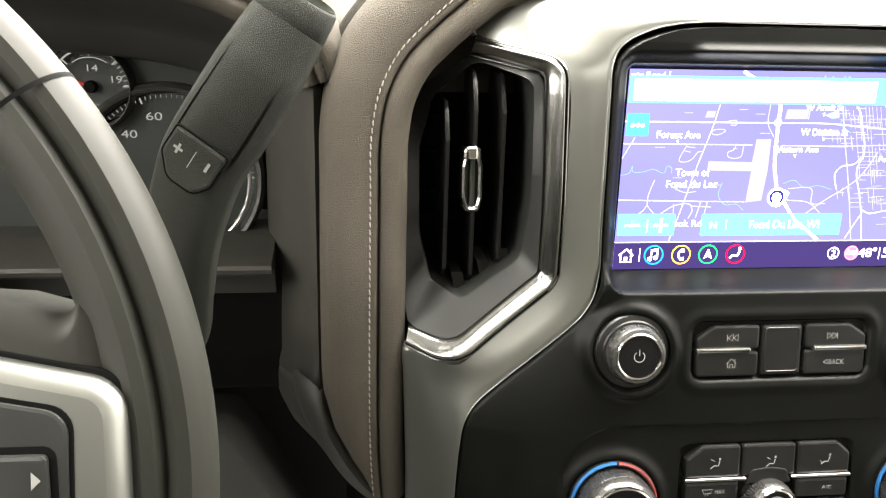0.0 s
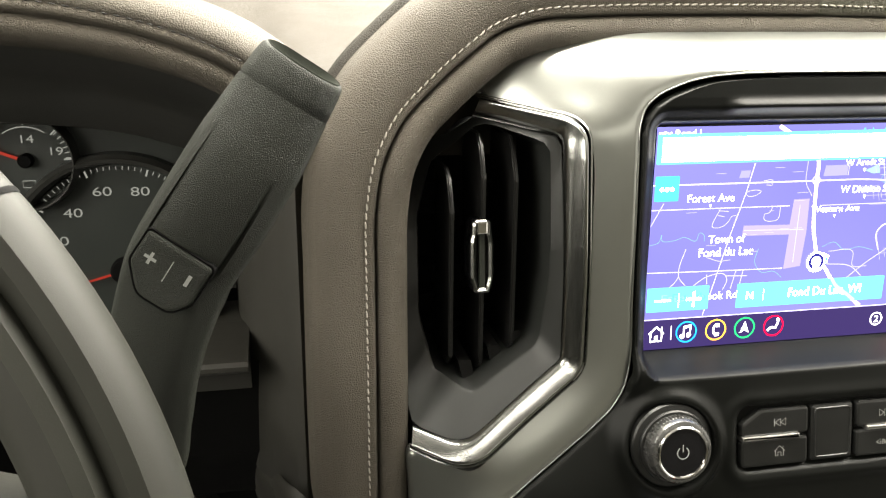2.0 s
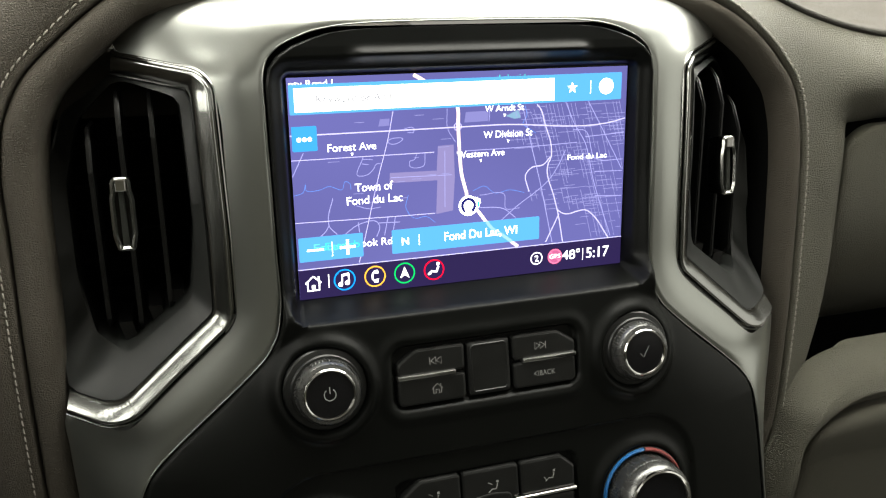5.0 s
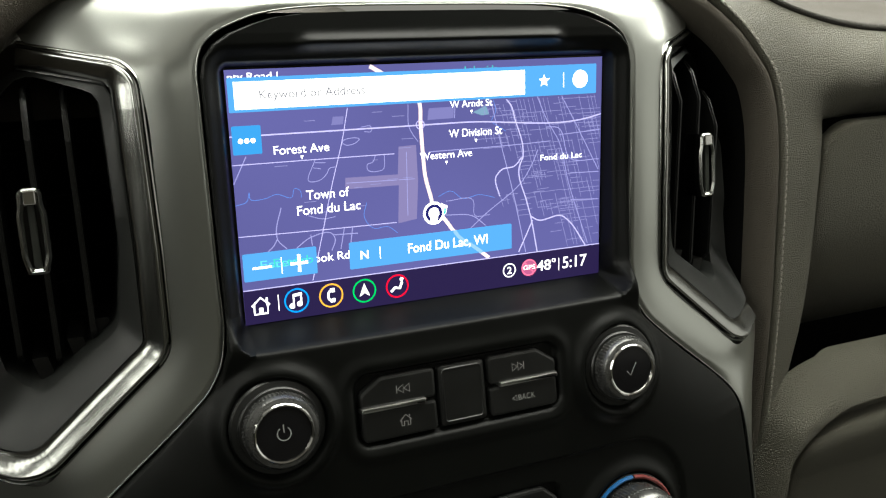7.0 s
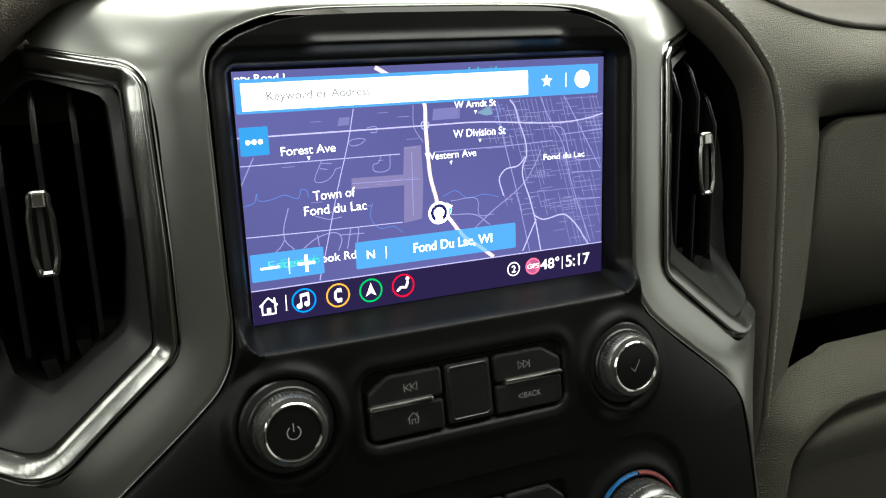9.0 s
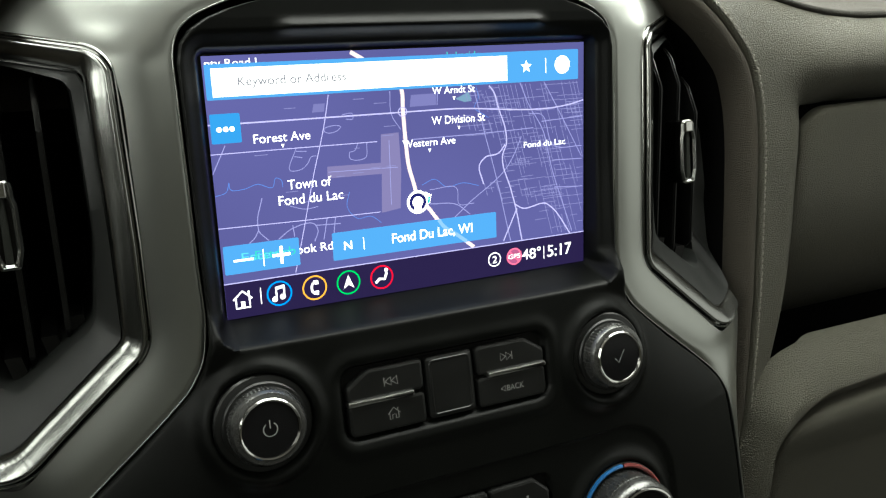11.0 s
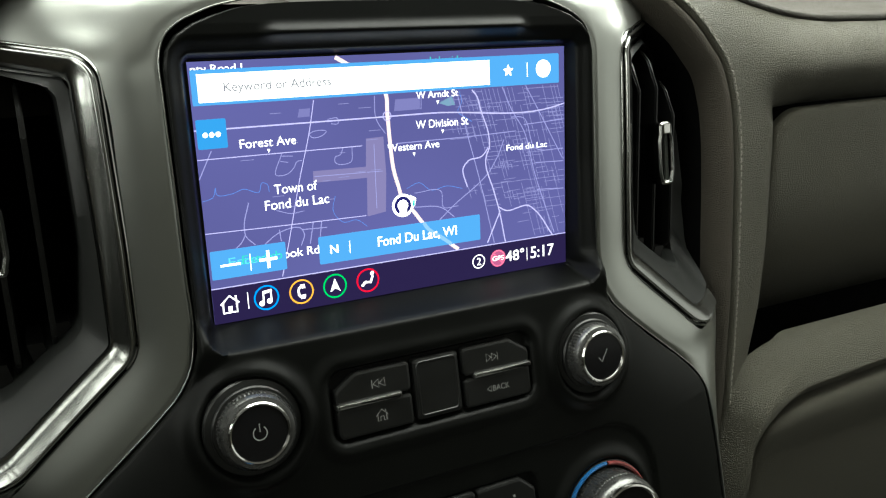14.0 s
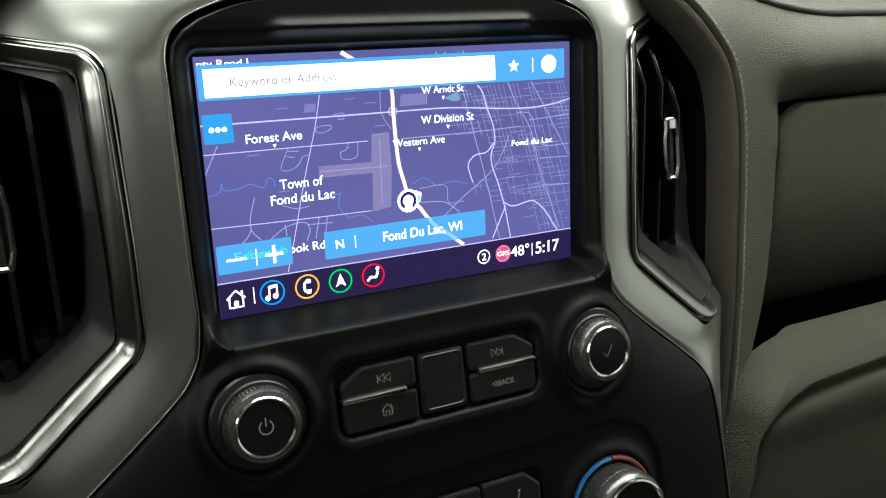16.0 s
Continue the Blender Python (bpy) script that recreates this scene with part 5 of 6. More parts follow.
def build_driver_bay():
    # panel between the pad and the instruments
    plan = [(-0.2400, 0.045), (-0.2440, 0.040), (-0.2490, 0.046), (-0.2540, 0.056), (-0.2610, 0.068), (-0.2690, 0.080), (-0.2745, 0.095), (-0.2765, 0.110), (-0.2765, 0.16)]
    zs = [0.760, 0.772, 0.788, 0.796, 0.805, 0.815, 0.826, 0.836, 0.845, 0.855, 0.8555, 0.8575, 0.858, 0.90, 0.95, 1.0, 1.030, 1.0395, 1.0400, 1.0415, 1.0420, 1.060]
    rows = []
    for z in zs:
        notch = 0.0012 if z in (0.8555, 0.8575, 1.0400, 1.0415) else 0.0
        rows.append([Vector((x + line_at([(0.76, 0.055), (0.775, 0.037), (0.7875, 0.026), (0.80, 0.0155), (0.815, 0.006), (0.83, 0.001), (0.845, 0.0)], z), y + notch + max(0.0, 0.865 - z) * 0.05 * i, z)) for i, (x, y) in enumerate(plan)])
    solid("bay_side_panel", loft(rows, closed=False), BAY, "grey-brown plastic side panel beside the instruments", "dashboard panel", kind="structure", smooth=60)
    # ledge below the instruments
    line = [(0.052, 0.9285), (0.0495, 0.9305), (0.0490, 0.9330), (0.0500, 0.9352), (0.0540, 0.9362), (0.0900, 0.9420), (0.12, 0.9440), (0.12, 0.9100), (0.075, 0.9100), (0.068, 0.9285)]
    bm = loft([[Vector((x, y, z)) for y, z in line] for x in (-0.62, -0.45, -0.30, -0.2710, -0.2700)], True, True, True)
    solid("instrument_ledge", bm, BAY, "grey-brown plastic ledge under the instruments", "dashboard panel", kind="structure", smooth=30)
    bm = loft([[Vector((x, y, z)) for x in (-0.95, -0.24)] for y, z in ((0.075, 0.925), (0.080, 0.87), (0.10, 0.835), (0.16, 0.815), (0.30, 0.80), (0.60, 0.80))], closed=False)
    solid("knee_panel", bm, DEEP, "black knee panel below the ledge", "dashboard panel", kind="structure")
    # curved rim that closes the pad at its foot
    rim = [(-0.2440, 0.044, 0.864), (-0.2440, 0.036, 0.857), (-0.2405, 0.029, 0.8450), (-0.2318, 0.0245, 0.8285), (-0.2165, 0.020, 0.8075), (-0.2030, 0.017, 0.797), (-0.190, 0.012, 0.790), (-0.17, 0.0, 0.783)]
    shape = [(-0.024, 0.07), (-0.018, 0.034), (-0.012, 0.014), (-0.0065, 0.0045), (-0.0015, 0.0), (0.0018, 0.0012), (0.0034, 0.006), (0.0040, 0.02), (0.0040, 0.05)]
    solid("pad_foot_rim", loft(sweep(rim, shape, 60), closed=False), BAY, "grey-brown curved rim under the stitched pad", "dashboard trim", kind="structure", smooth=60)
    # lower side of the centre stack, and the footwell
    bm = loft([[Vector((x, y, z)) for y, z in ((0.03, 0.80), (0.0, 0.70), (-0.02, 0.56), (-0.02, 0.32))] + [Vector((x + 0.03, 0.5, z)) for z in (0.32, 0.56, 0.70, 0.80)] for x in (-0.205, -0.20)], True, True, True)
    solid("console_side", bm, PLASTIC, "dark plastic side of the centre stack", "dashboard panel", kind="structure")
    bm = loft([[Vector((x, y, z)) for y, z in ((0.30, 0.33), (0.50, 0.36), (0.66, 0.52), (0.78, 0.78))] for x in (-0.94, -0.23)], closed=False)
    line = rounded([(-0.90, 0.33, 0.02), (-0.90, 0.705, 0.05), (-0.330, 0.705, 0.03), (-0.268, 0.58, 0.10), (-0.24, 0.33, 0.02)])
    loops = [[Vector((p.x, 0.30 + (0.705 - p.y) * 0.15 + back, p.y)) for p in shrunk(line, inset)] for inset, back in ((0.0, 0.05), (0.0, 0.012), (0.006, 0.004), (0.02, 0.0))]
    solid("footwell_panel", loft(loops, True, False, True), CARPET, "light grey carpeted panel in the footwell", "floor", kind="structure", smooth=60)
    solid("toe_board", bm, CARPET, "grey carpeted toe board in the footwell", "floor", kind="structure")


build_driver_bay()

CLUSTER_Y = 0.105
NEEDLE = glowing("needle_red", (0.60, 0.05, 0.03), 0.18)
GAUGE_PRINT = glowing("gauge_print", (0.42, 0.44, 0.42), 0.22)
GAUGE_RED = glowing("gauge_red", (1.0, 0.02, 0.02), 1.6)
DIAL_FACE = material("gauge_face", (0.011, 0.015, 0.0125), 0.5, vary=0.15, patch=60)


def build_cluster():
    base = pose(-0.43, CLUSTER_Y, 0.99, 90, 0, 0)
    unit = thing("instrument_cluster", base, "dark instrument cluster with pale numerals and red needles", "instrument cluster")

    def at(x, z):
        return x + 0.43, z - 0.99
    part("mask", slab(rounded([(-0.20, -0.052, 0.01), (0.146, -0.052, 0.01), (0.146, 0.075, 0.03), (-0.20, 0.075, 0.03)]), -0.02, -0.004, 0.001), DIAL_FACE, unit, "dark grey mask")
    for x, z, r in ((-0.333, 0.975, 0.052), (-0.375, 1.0285, 0.0232)):
        cx, cz = at(x, z)
        gauge = part("gauge", lathe([(r * 1.10, -0.006), (r * 1.09, 0.004), (r * 1.05, 0.008), (r * 1.01, 0.007), (r * 0.985, 0.0), (r * 0.975, -0.003)], 72, None, cx, cz, False), PLASTIC, unit, "raised round gauge surround")
        part("gauge_face", flat(circle(cx, cz, r * 0.98, 64), -0.0030), DIAL_FACE, gauge)
        ticks = bmesh.new()
        if r > 0.04:
            for k in range(71):
                a = math.radians(218 - k * 256 / 70)
                long = 0.0036 if k % 10 == 0 else 0.0020
                w = 0.0010 if k % 10 == 0 else 0.0004
                ribbon([Vector((cx + q * math.cos(a), cz + q * math.sin(a))) for q in (r * 0.95 - long, r * 0.95)], w, -0.0028, ticks)
            part("ticks", ticks, GAUGE_PRINT, gauge)
            for text, tx, tz in (("20", -0.3690, 0.9835), ("40", -0.3608, 0.9982), ("60", -0.3455, 1.0090), ("80", -0.3268, 1.0085), ("100", -0.3150, 0.999), ("120", -0.3066, 0.9808), ("140", -0.3086, 0.9618)):
                ax, az = at(tx, tz)
                words_part("numeral", text, ax, az, 0.0047 * len(text) - 0.0008 * (len(text) - 2), 0.0047, -0.0026, GAUGE_PRINT, gauge)
            a = math.radians(195)
            part("needle", ribbon([Vector((cx, cz - 0.006)), Vector((cx + 0.045 * math.cos(a), cz - 0.006 + 0.045 * math.sin(a)))], 0.0013, 0.0008), NEEDLE, gauge, "red needle")
            part("hub", lathe([(0.007, -0.003), (0.007, 0.002), (0.006, 0.003)], 32, None, cx, cz - 0.006), DEEP, gauge)
            words_part("lettering", "P", cx - 0.020, cz - 0.024, 0.0026, 0.0036, -0.0026, GAUGE_RED, gauge, "lit red letter", thick=0.03)
            arc = [(cx + 0.0475 * math.cos(b), cz + 0.0475 * math.sin(b), 0.006) for b in np.linspace(math.radians(8), math.radians(-46), 14)]
            arc += [(cx + 0.0285, cz - 0.0405, 0.006), (cx + 0.020, cz - 0.0418, 0.006), (cx - 0.012, cz - 0.0420, 0.006)]
            part("chrome_arc", tube(arc, 0.0013, 60, 10), BAR, gauge, "bright chrome arc")
        else:
            for k in range(5):
                a = math.radians(180 - k * 45)
                ribbon([Vector((cx + q * math.cos(a), cz + q * math.sin(a))) for q in (r * 0.76, r * 0.92)], 0.0008, -0.0027, ticks)
            for k in range(6):
                a = math.radians(42 - k * 8)
                ribbon([Vector((cx + q * math.cos(a), cz + q * math.sin(a))) for q in (r * 0.80, r * 0.92)], 0.0005, -0.0026, ticks)
            ribbon([Vector((cx + r * 0.93 * math.cos(a), cz + r * 0.93 * math.sin(a))) for a in np.linspace(math.pi, 0, 40)], 0.0010, -0.0025, ticks)
            ribbon([Vector((cx + r * 0.72 * math.cos(a), cz + r * 0.72 * math.sin(a))) for a in np.linspace(2.2, 0.95, 20)], 0.0005, -0.0028, ticks)
            part("ticks", ticks, GAUGE_PRINT, gauge)
            for text, tx, tz in (("14", -0.3765, 1.0372), ("19", -0.3633, 1.0308), ("9", -0.3905, 1.0308)):
                ax, az = at(tx, tz)
                words_part("numeral", text, ax, az, 0.0030 * len(text), 0.0040, -0.0024, GAUGE_PRINT, gauge)
            a = math.radians(158)
            part("needle", ribbon([Vector((cx, cz)), Vector((cx + 0.017 * math.cos(a), cz + 0.017 * math.sin(a)))], 0.0016, 0.0004), NEEDLE, gauge, "red needle")
            part("hub", lathe([(0.0036, -0.003), (0.0036, 0.001), (0.003, 0.002)], 28, None, cx, cz), DEEP, gauge)
            part("battery_mark", ribbon(mm((cx - 0.003) * 1000, (cz - 0.014) * 1000, (cx + 0.003) * 1000, (cz - 0.014) * 1000, (cx + 0.003) * 1000, (cz - 0.0105) * 1000, (cx - 0.003) * 1000, (cz - 0.0105) * 1000), 0.0005, -0.0026, None, True), GAUGE_PRINT, gauge)


build_cluster()


# ---- gear lever ----
def build_lever():
    lever = thing("gear_lever", pose(-0.300, -0.070, 0.985), "grey grained plastic column gear lever", "gear lever")
    # the column end, the upright neck, the broad grip
    axis = [(-0.420, -0.060, 0.900, 0.60), (-0.360, -0.030, 0.895, 0.62), (-0.322, -0.024, 0.905, 0.66), (-0.306, -0.036, 0.930, 0.70), (-0.3005, -0.050, 0.956, 0.76), (-0.2965, -0.062, 0.980, 0.83), (-0.2915, -0.069, 1.000, 0.90),
            (-0.2870, -0.0725, 1.0125, 0.93), (-0.2815, -0.0750, 1.0245, 0.965), (-0.2728, -0.0764, 1.0375, 0.985), (-0.2640, -0.0768, 1.0510, 0.970), (-0.2560, -0.0764, 1.0632, 0.920), (-0.2490, -0.0757, 1.0740, 0.850)]

    def shape(cut, oval):
        # long grooves run beside the front face and fade out towards the oval end
        line = rounded([(-0.0172, -0.0020, 0.005), (-0.0158, -0.0100, 0.003), (-0.0143, -0.0118, 0), (-0.0137, -0.0121 + cut, 0), (-0.0130, -0.0126, 0), (-0.0060, -0.0148, 0.02), (0.0040, -0.0152, 0.02), (0.0094, -0.0143, 0),
                        (0.0103, -0.0138 + cut * 1.7, 0), (0.0116, -0.0128, 0), (0.0165, -0.0085, 0.005), (0.0188, 0.0, 0.006), (0.0160, 0.0100, 0.007), (-0.0130, 0.0110, 0.008)], step=12)
        out = []
        for p in line:
            q = p - Vector((0.0008, -0.0015))
            a = math.atan2(q.y / 0.0136, q.x / 0.0180)
            out.append(p.lerp(Vector((0.0008 + 0.0180 * math.cos(a), -0.0015 + 0.0136 * math.sin(a))), oval))
        return out

    def ring(p, k, along, cut=0.0, oval=0.8):
        u = Vector((along.z, 0, -along.x)).normalized()
        v = along.cross(u) * -1
        v = v if v.y > 0 else -v
        return [Vector(p) + u * (q.x * k) + v * (q.y * k) for q in shape(cut, oval)]

    fine = curved(axis, 90)
    loops = []
    for i, r in enumerate(fine):
        t = Vector(fine[min(i + 1, 89)][:3]) - Vector(fine[max(i - 1, 0)][:3])
        up = np.array(r[2])
        cut = 0.0015 * float(soft_step(up, 1.022, 1.030)) * (1 - float(soft_step(up, 1.044, 1.068)))
        oval = 0.8 * max(float(soft_step(up, 1.022, 1.076)), 1 - float(soft_step(up, 0.93, 1.0)))
        loops.append(ring(r[:3], r[3], t.normalized(), cut, oval))
    world_part("grip", loft(loops, True, True, True), LEVER, lever, "grained grey grip", smooth=55)
    way, end_way = Vector((0.0070, 0.0003, 0.0105)).normalized(), Vector((0.54, -0.13, 0.83)).normalized()
    foot = Vector((-0.2490, -0.0757, 1.0740))
    rows = []
    for d, k, turn in ((-0.002, 0.79, 0), (-0.0006, 0.80, 0), (0.0004, 0.844, 0), (0.0050, 0.825, 0.2), (0.0090, 0.800, 0.6), (0.0112, 0.778, 1), (0.0122, 0.750, 1), (0.0126, 0.715, 1)):
        rows.append(ring(foot + way * d, k, way.lerp(end_way, turn).normalized()))
    world_part("cap", loft(rows, True, True, False), LEVER, lever, "separate grained end cap", smooth=50)
    tip = foot + way * 0.0129
    # dished end button
    rows = [ring(tip + end_way * d, k, end_way) for d, k in ((-0.0006, 0.715), (0.0, 0.70), (-0.0016, 0.64), (-0.0036, 0.42), (-0.0042, 0.1))]
    world_part("end_button", loft(rows, True, False, True), LEVER_END, lever, "dished end button", smooth=60)
    # plus and minus rocker on the face
    face = Matrix.Translation((-0.2850, -0.0899, 1.0238)) @ Matrix(((0.807, 0.560, -0.185, 0), (-0.170, -0.080, -0.982, 0), (-0.565, 0.825, 0.031, 0), (0, 0, 0, 1)))

    def placed(bm):
        bm.transform(face)
        return bm
    rocker = world_part("rocker", placed(slab(rounded([(-0.0110, 0.0085, 0.0015), (-0.0112, -0.0030, 0.004), (-0.0045, -0.0110, 0.006), (0.0070, -0.0110, 0.005), (0.0112, -0.0050, 0.003), (0.0112, 0.0085, 0.0015)]), -0.008, 0.0012, 0.0012)), LEVER, lever, "plus and minus rocker")
    gap = world_part("rocker_seam", placed(hoop(rounded([(-0.0116, 0.0091, 0.0018), (-0.0118, -0.0032, 0.004), (-0.0047, -0.0116, 0.006), (0.0072, -0.0116, 0.005), (0.0118, -0.0052, 0.003), (0.0118, 0.0091, 0.0018)]),
                                               rounded([(-0.0110, 0.0085, 0.0015), (-0.0112, -0.0030, 0.004), (-0.0045, -0.0110, 0.006), (0.0070, -0.0110, 0.005), (0.0112, -0.0050, 0.003), (0.0112, 0.0085, 0.0015)]), -0.006, 0.0004, 0.0001)), DEEP, lever, "dark seam round the rocker")
    marks = []
    bm = ribbon(mm(-8.2, 1.2, -4.2, 1.2), 0.0010, 0.00125)
    ribbon(mm(-6.2, -0.8, -6.2, 3.2), 0.0010, 0.00128, bm)
    marks.append(("plus_mark", bm))
    marks.append(("divider_mark", ribbon(mm(0.2, -3.2, 0.2, 4.2), 0.00035, 0.00125)))
    marks.append(("minus_mark", ribbon(mm(6.6, -0.6, 6.6, 3.2), 0.0012, 0.00125)))
    for name, bm in marks:
        ob = part(name, placed(bm), PRINT, rocker)
    return lever


build_lever()


# ---- steering wheel ----
def build_wheel():
    hub = thing("steering_wheel", pose(-0.4735, -0.172, 0.94, 75, 0, 0), "grey-brown leather steering wheel with satin silver spoke trim", "steering wheel")
    R, n = 0.1893, 160
    loops = []
    for i in range(n):
        a = 2 * math.pi * i / n
        wide, deep = 0.0163, 0.0155
        row = []
        for k in range(28):
            b = 2 * math.pi * k / 28
            dent = 1 - 0.36 * math.exp(-(((b - 1.36) / 0.21) ** 2))
            row.append(((R + wide * dent * math.cos(b)) * math.cos(a), (R + wide * dent * math.cos(b)) * math.sin(a), deep * dent * math.sin(b)))
        loops.append(row)
    loops.append(loops[0])
    bm = bmesh.new()
    rows = [[bm.verts.new(p) for p in row] for row in loops[:-1]]
    for i in range(n):
        a, b = rows[i], rows[(i + 1) % n]
        for k in range(28):
            bm.faces.new((a[k], a[(k + 1) % 28], b[(k + 1) % 28], b[k]))
    rim = part("rim", bm, WHEEL, hub, "leather wrapped rim")
    # sewn joint across the rim
    a = math.radians(37)
    joint = [[((R + 0.0165 * math.cos(b)) * math.cos(a + s), (R + 0.0165 * math.cos(b)) * math.sin(a + s), 0.0157 * math.sin(b)) for b in np.linspace(0, 2 * math.pi, 29)[:-1]] for s in (-0.004, 0.004)]
    part("rim_joint", loft(joint), DEEP, rim, "dark sewn joint")
    # right and left spokes with their silver frames and switches
    for side in (1, -1):
        # the spoke widens with a rounded corner where it runs into the rim
        rows = []
        for x in np.r_[np.linspace(0.03, 0.145, 8), np.linspace(0.147, 0.1865, 44)]:
            ends = []
            for base, up in ((line_at([(0.03, 0.064), (0.118, 0.0590), (0.145, 0.0570), (0.167, 0.0505)], x), 1), (-0.074, -1)):
                turn, r = 0.1665, 0.0075
                u = min(max(x - (turn - r), 0.0), r)
                ends.append(base + up * (r - math.sqrt(r * r - u * u)))
            top, low = ends
            row = [(top, -0.022)] + [(top - 0.009 * (1 - math.cos(k)), 0.0040 + 0.009 * math.sin(k)) for k in np.linspace(0, math.pi / 2, 7)]
            row += [(low + 0.009 * (1 - math.cos(k)), 0.0040 + 0.009 * math.sin(k)) for k in np.linspace(math.pi / 2, 0, 7)] + [(low, -0.022)]
            ring = [(min(x, math.sqrt(0.1865 ** 2 - y * y)), y, z) for y, z in row]
            rows.append([Vector((side * a, y, z - 0.0026 * float(soft_step(np.array(math.hypot(a, y)), 0.172, 0.1865)))) for a, y, z in ring])
        bm = loft(rows, closed=False)
        bmesh.ops.remove_doubles(bm, verts=bm.verts, dist=0.00001)
        spoke = part("spoke", bm, WHEEL, hub, "leather spoke", smooth=60)
        frame_line = [Vector((side * p.x, p.y)) for p in rounded([(0.055, -0.064, 0.01), (0.170, -0.064, 0.02), (0.1838, -0.018, 0.06), (0.1822, 0.0335, 0.013), (0.133, 0.0445, 0.04), (0.055, 0.048, 0.01)])]
        gap_line = [Vector((side * p.x, p.y)) for p in rounded([(0.054, -0.065, 0.01), (0.171, -0.065, 0.02), (0.1852, -0.018, 0.06), (0.1836, 0.0348, 0.013), (0.133, 0.0458, 0.04), (0.054, 0.0493, 0.01)])]
        part("frame_seam", slab(gap_line, -0.010, 0.0142, 0.0004), DEEP, spoke, "dark seam round the silver frame")
        trim = part("spoke_frame", slab(frame_line, -0.010, 0.0200, 0.006), METAL, spoke, "satin silver spoke frame", smooth=60)
        pod = [Vector((side * p.x, p.y)) for p in rounded([(0.062, -0.056, 0.01), (0.152, -0.056, 0.012), (0.1672, -0.018, 0.04), (0.1674, 0.0258, 0.008), (0.133, 0.0328, 0.02), (0.062, 0.036, 0.01)])]
        seam_line = [Vector((side * p.x, p.y)) for p in rounded([(0.061, -0.057, 0.01), (0.153, -0.057, 0.012), (0.1684, -0.018, 0.04), (0.1686, 0.0270, 0.008), (0.133, 0.0340, 0.02), (0.061, 0.0372, 0.01)])]
        part("panel_seam", slab(seam_line, -0.006, 0.0204, 0.0002), DEEP, trim, "dark seam round the switch panel")
        panel = part("switch_panel", slab(pod, -0.006, 0.0214, 0.0012), FUNNEL, hub, "dark grey switch panel")
        hole = [Vector((side * p.x, p.y)) for p in rounded([(0.076, -0.048, 0.006), (0.148, -0.048, 0.008), (0.1652, -0.010, 0.02), (0.1642, 0.0168, 0.004), (0.076, 0.0176, 0.006)])]
        part("switch_well", slab(hole, -0.002, 0.0216, 0.0001), DEEP, panel, "black gap round the switch")
        part("switch", slab(shrunk(hole, 0.0022), -0.002, 0.0234, 0.0014), FUNNEL, panel, "grey switch")
        if side == 1:
            part("arrow_mark", flat(mm(158, 10.2, 160.6, 7.6, 158, 5.0), 0.0236), PRINT, panel)
    boss = rounded([(-0.075, -0.070, 0.03), (0.075, -0.070, 0.03), (0.085, 0.02, 0.03), (0.05, 0.075, 0.04), (-0.05, 0.075, 0.04), (-0.085, 0.02, 0.03)])
    part("airbag_cover", slab(boss, -0.03, 0.030, 0.012), WHEEL, hub, "leather-grained airbag cover")
    column = solid("column_shroud", lathe([(0.066, 0.03), (0.064, 0.0), (0.060, -0.03), (0.058, -0.25)], 48), PLASTIC, "dark plastic steering column shroud", "steering column")
    column.matrix_world = pose(-0.4735, -0.132, 0.930, 75, 0, 0)


build_wheel()


# ---- passenger's side ----
# front of the soft dashboard roll by height, and the foot of the padded top from the arch to the door
ROLL = [(1.0612, 0.0310), (1.0580, 0.0268), (1.0535, 0.0222), (1.0485, 0.0182), (1.043, 0.0150), (1.038, 0.0130), (1.033, 0.0126), (1.028, 0.0146), (1.0235, 0.0195), (1.019, 0.0265), (1.0155, 0.034), (1.012, 0.042)]
TOP_EDGE = [(0.0, 0.042, 1.131), (0.06, 0.042, 1.1295), (0.10, 0.043, 1.1240), (0.15, 0.042, 1.109), (0.20, 0.039, 1.088), (0.233, 0.035, 1.0743), (0.263, 0.0325, 1.066), (0.295, 0.0315, 1.0612), (0.335, 0.031, 1.0601), (0.372, 0.031, 1.0600), (0.60, 0.034, 1.0605), (0.94, 0.040, 1.0610)]
# joint between the soft edge and the upper lid, by height
GAP = [(0.78, 0.2165), (0.80, 0.2215), (0.846, 0.2360), (0.866, 0.2405), (0.884, 0.2447), (0.900, 0.2474), (0.921, 0.2494), (0.940, 0.2502), (0.961, 0.2508), (0.985, 0.2514), (0.996, 0.2518), (1.004, 0.2526), (1.0085, 0.2545), (1.012, 0.2585)]
# side and front of the lower bolster, by height
BOLSTER_EDGE = [tuple(p) for p in curved([(0.60, 0.2010), (0.776, 0.2055), (0.797, 0.2100), (0.8155, 0.2155), (0.837, 0.2215), (0.845, 0.2255), (0.852, 0.2305), (0.857, 0.2360), (0.860, 0.2415), (0.8625, 0.2480), (0.8645, 0.2560), (0.866, 0.2660), (0.8665, 0.2780)], 160)]
BOLSTER_FRONT = [tuple(p) for p in curved([(0.60, 0.060), (0.70, 0.018), (0.78, 0.0), (0.81, -0.0030), (0.828, -0.0045), (0.838, -0.0038), (0.846, -0.0010), (0.853, 0.0030), (0.858, 0.0075), (0.862, 0.0125), (0.8645, 0.0175), (0.866, 0.0225), (0.8665, 0.0265)], 160)]
DASH_FOOT = 1.012


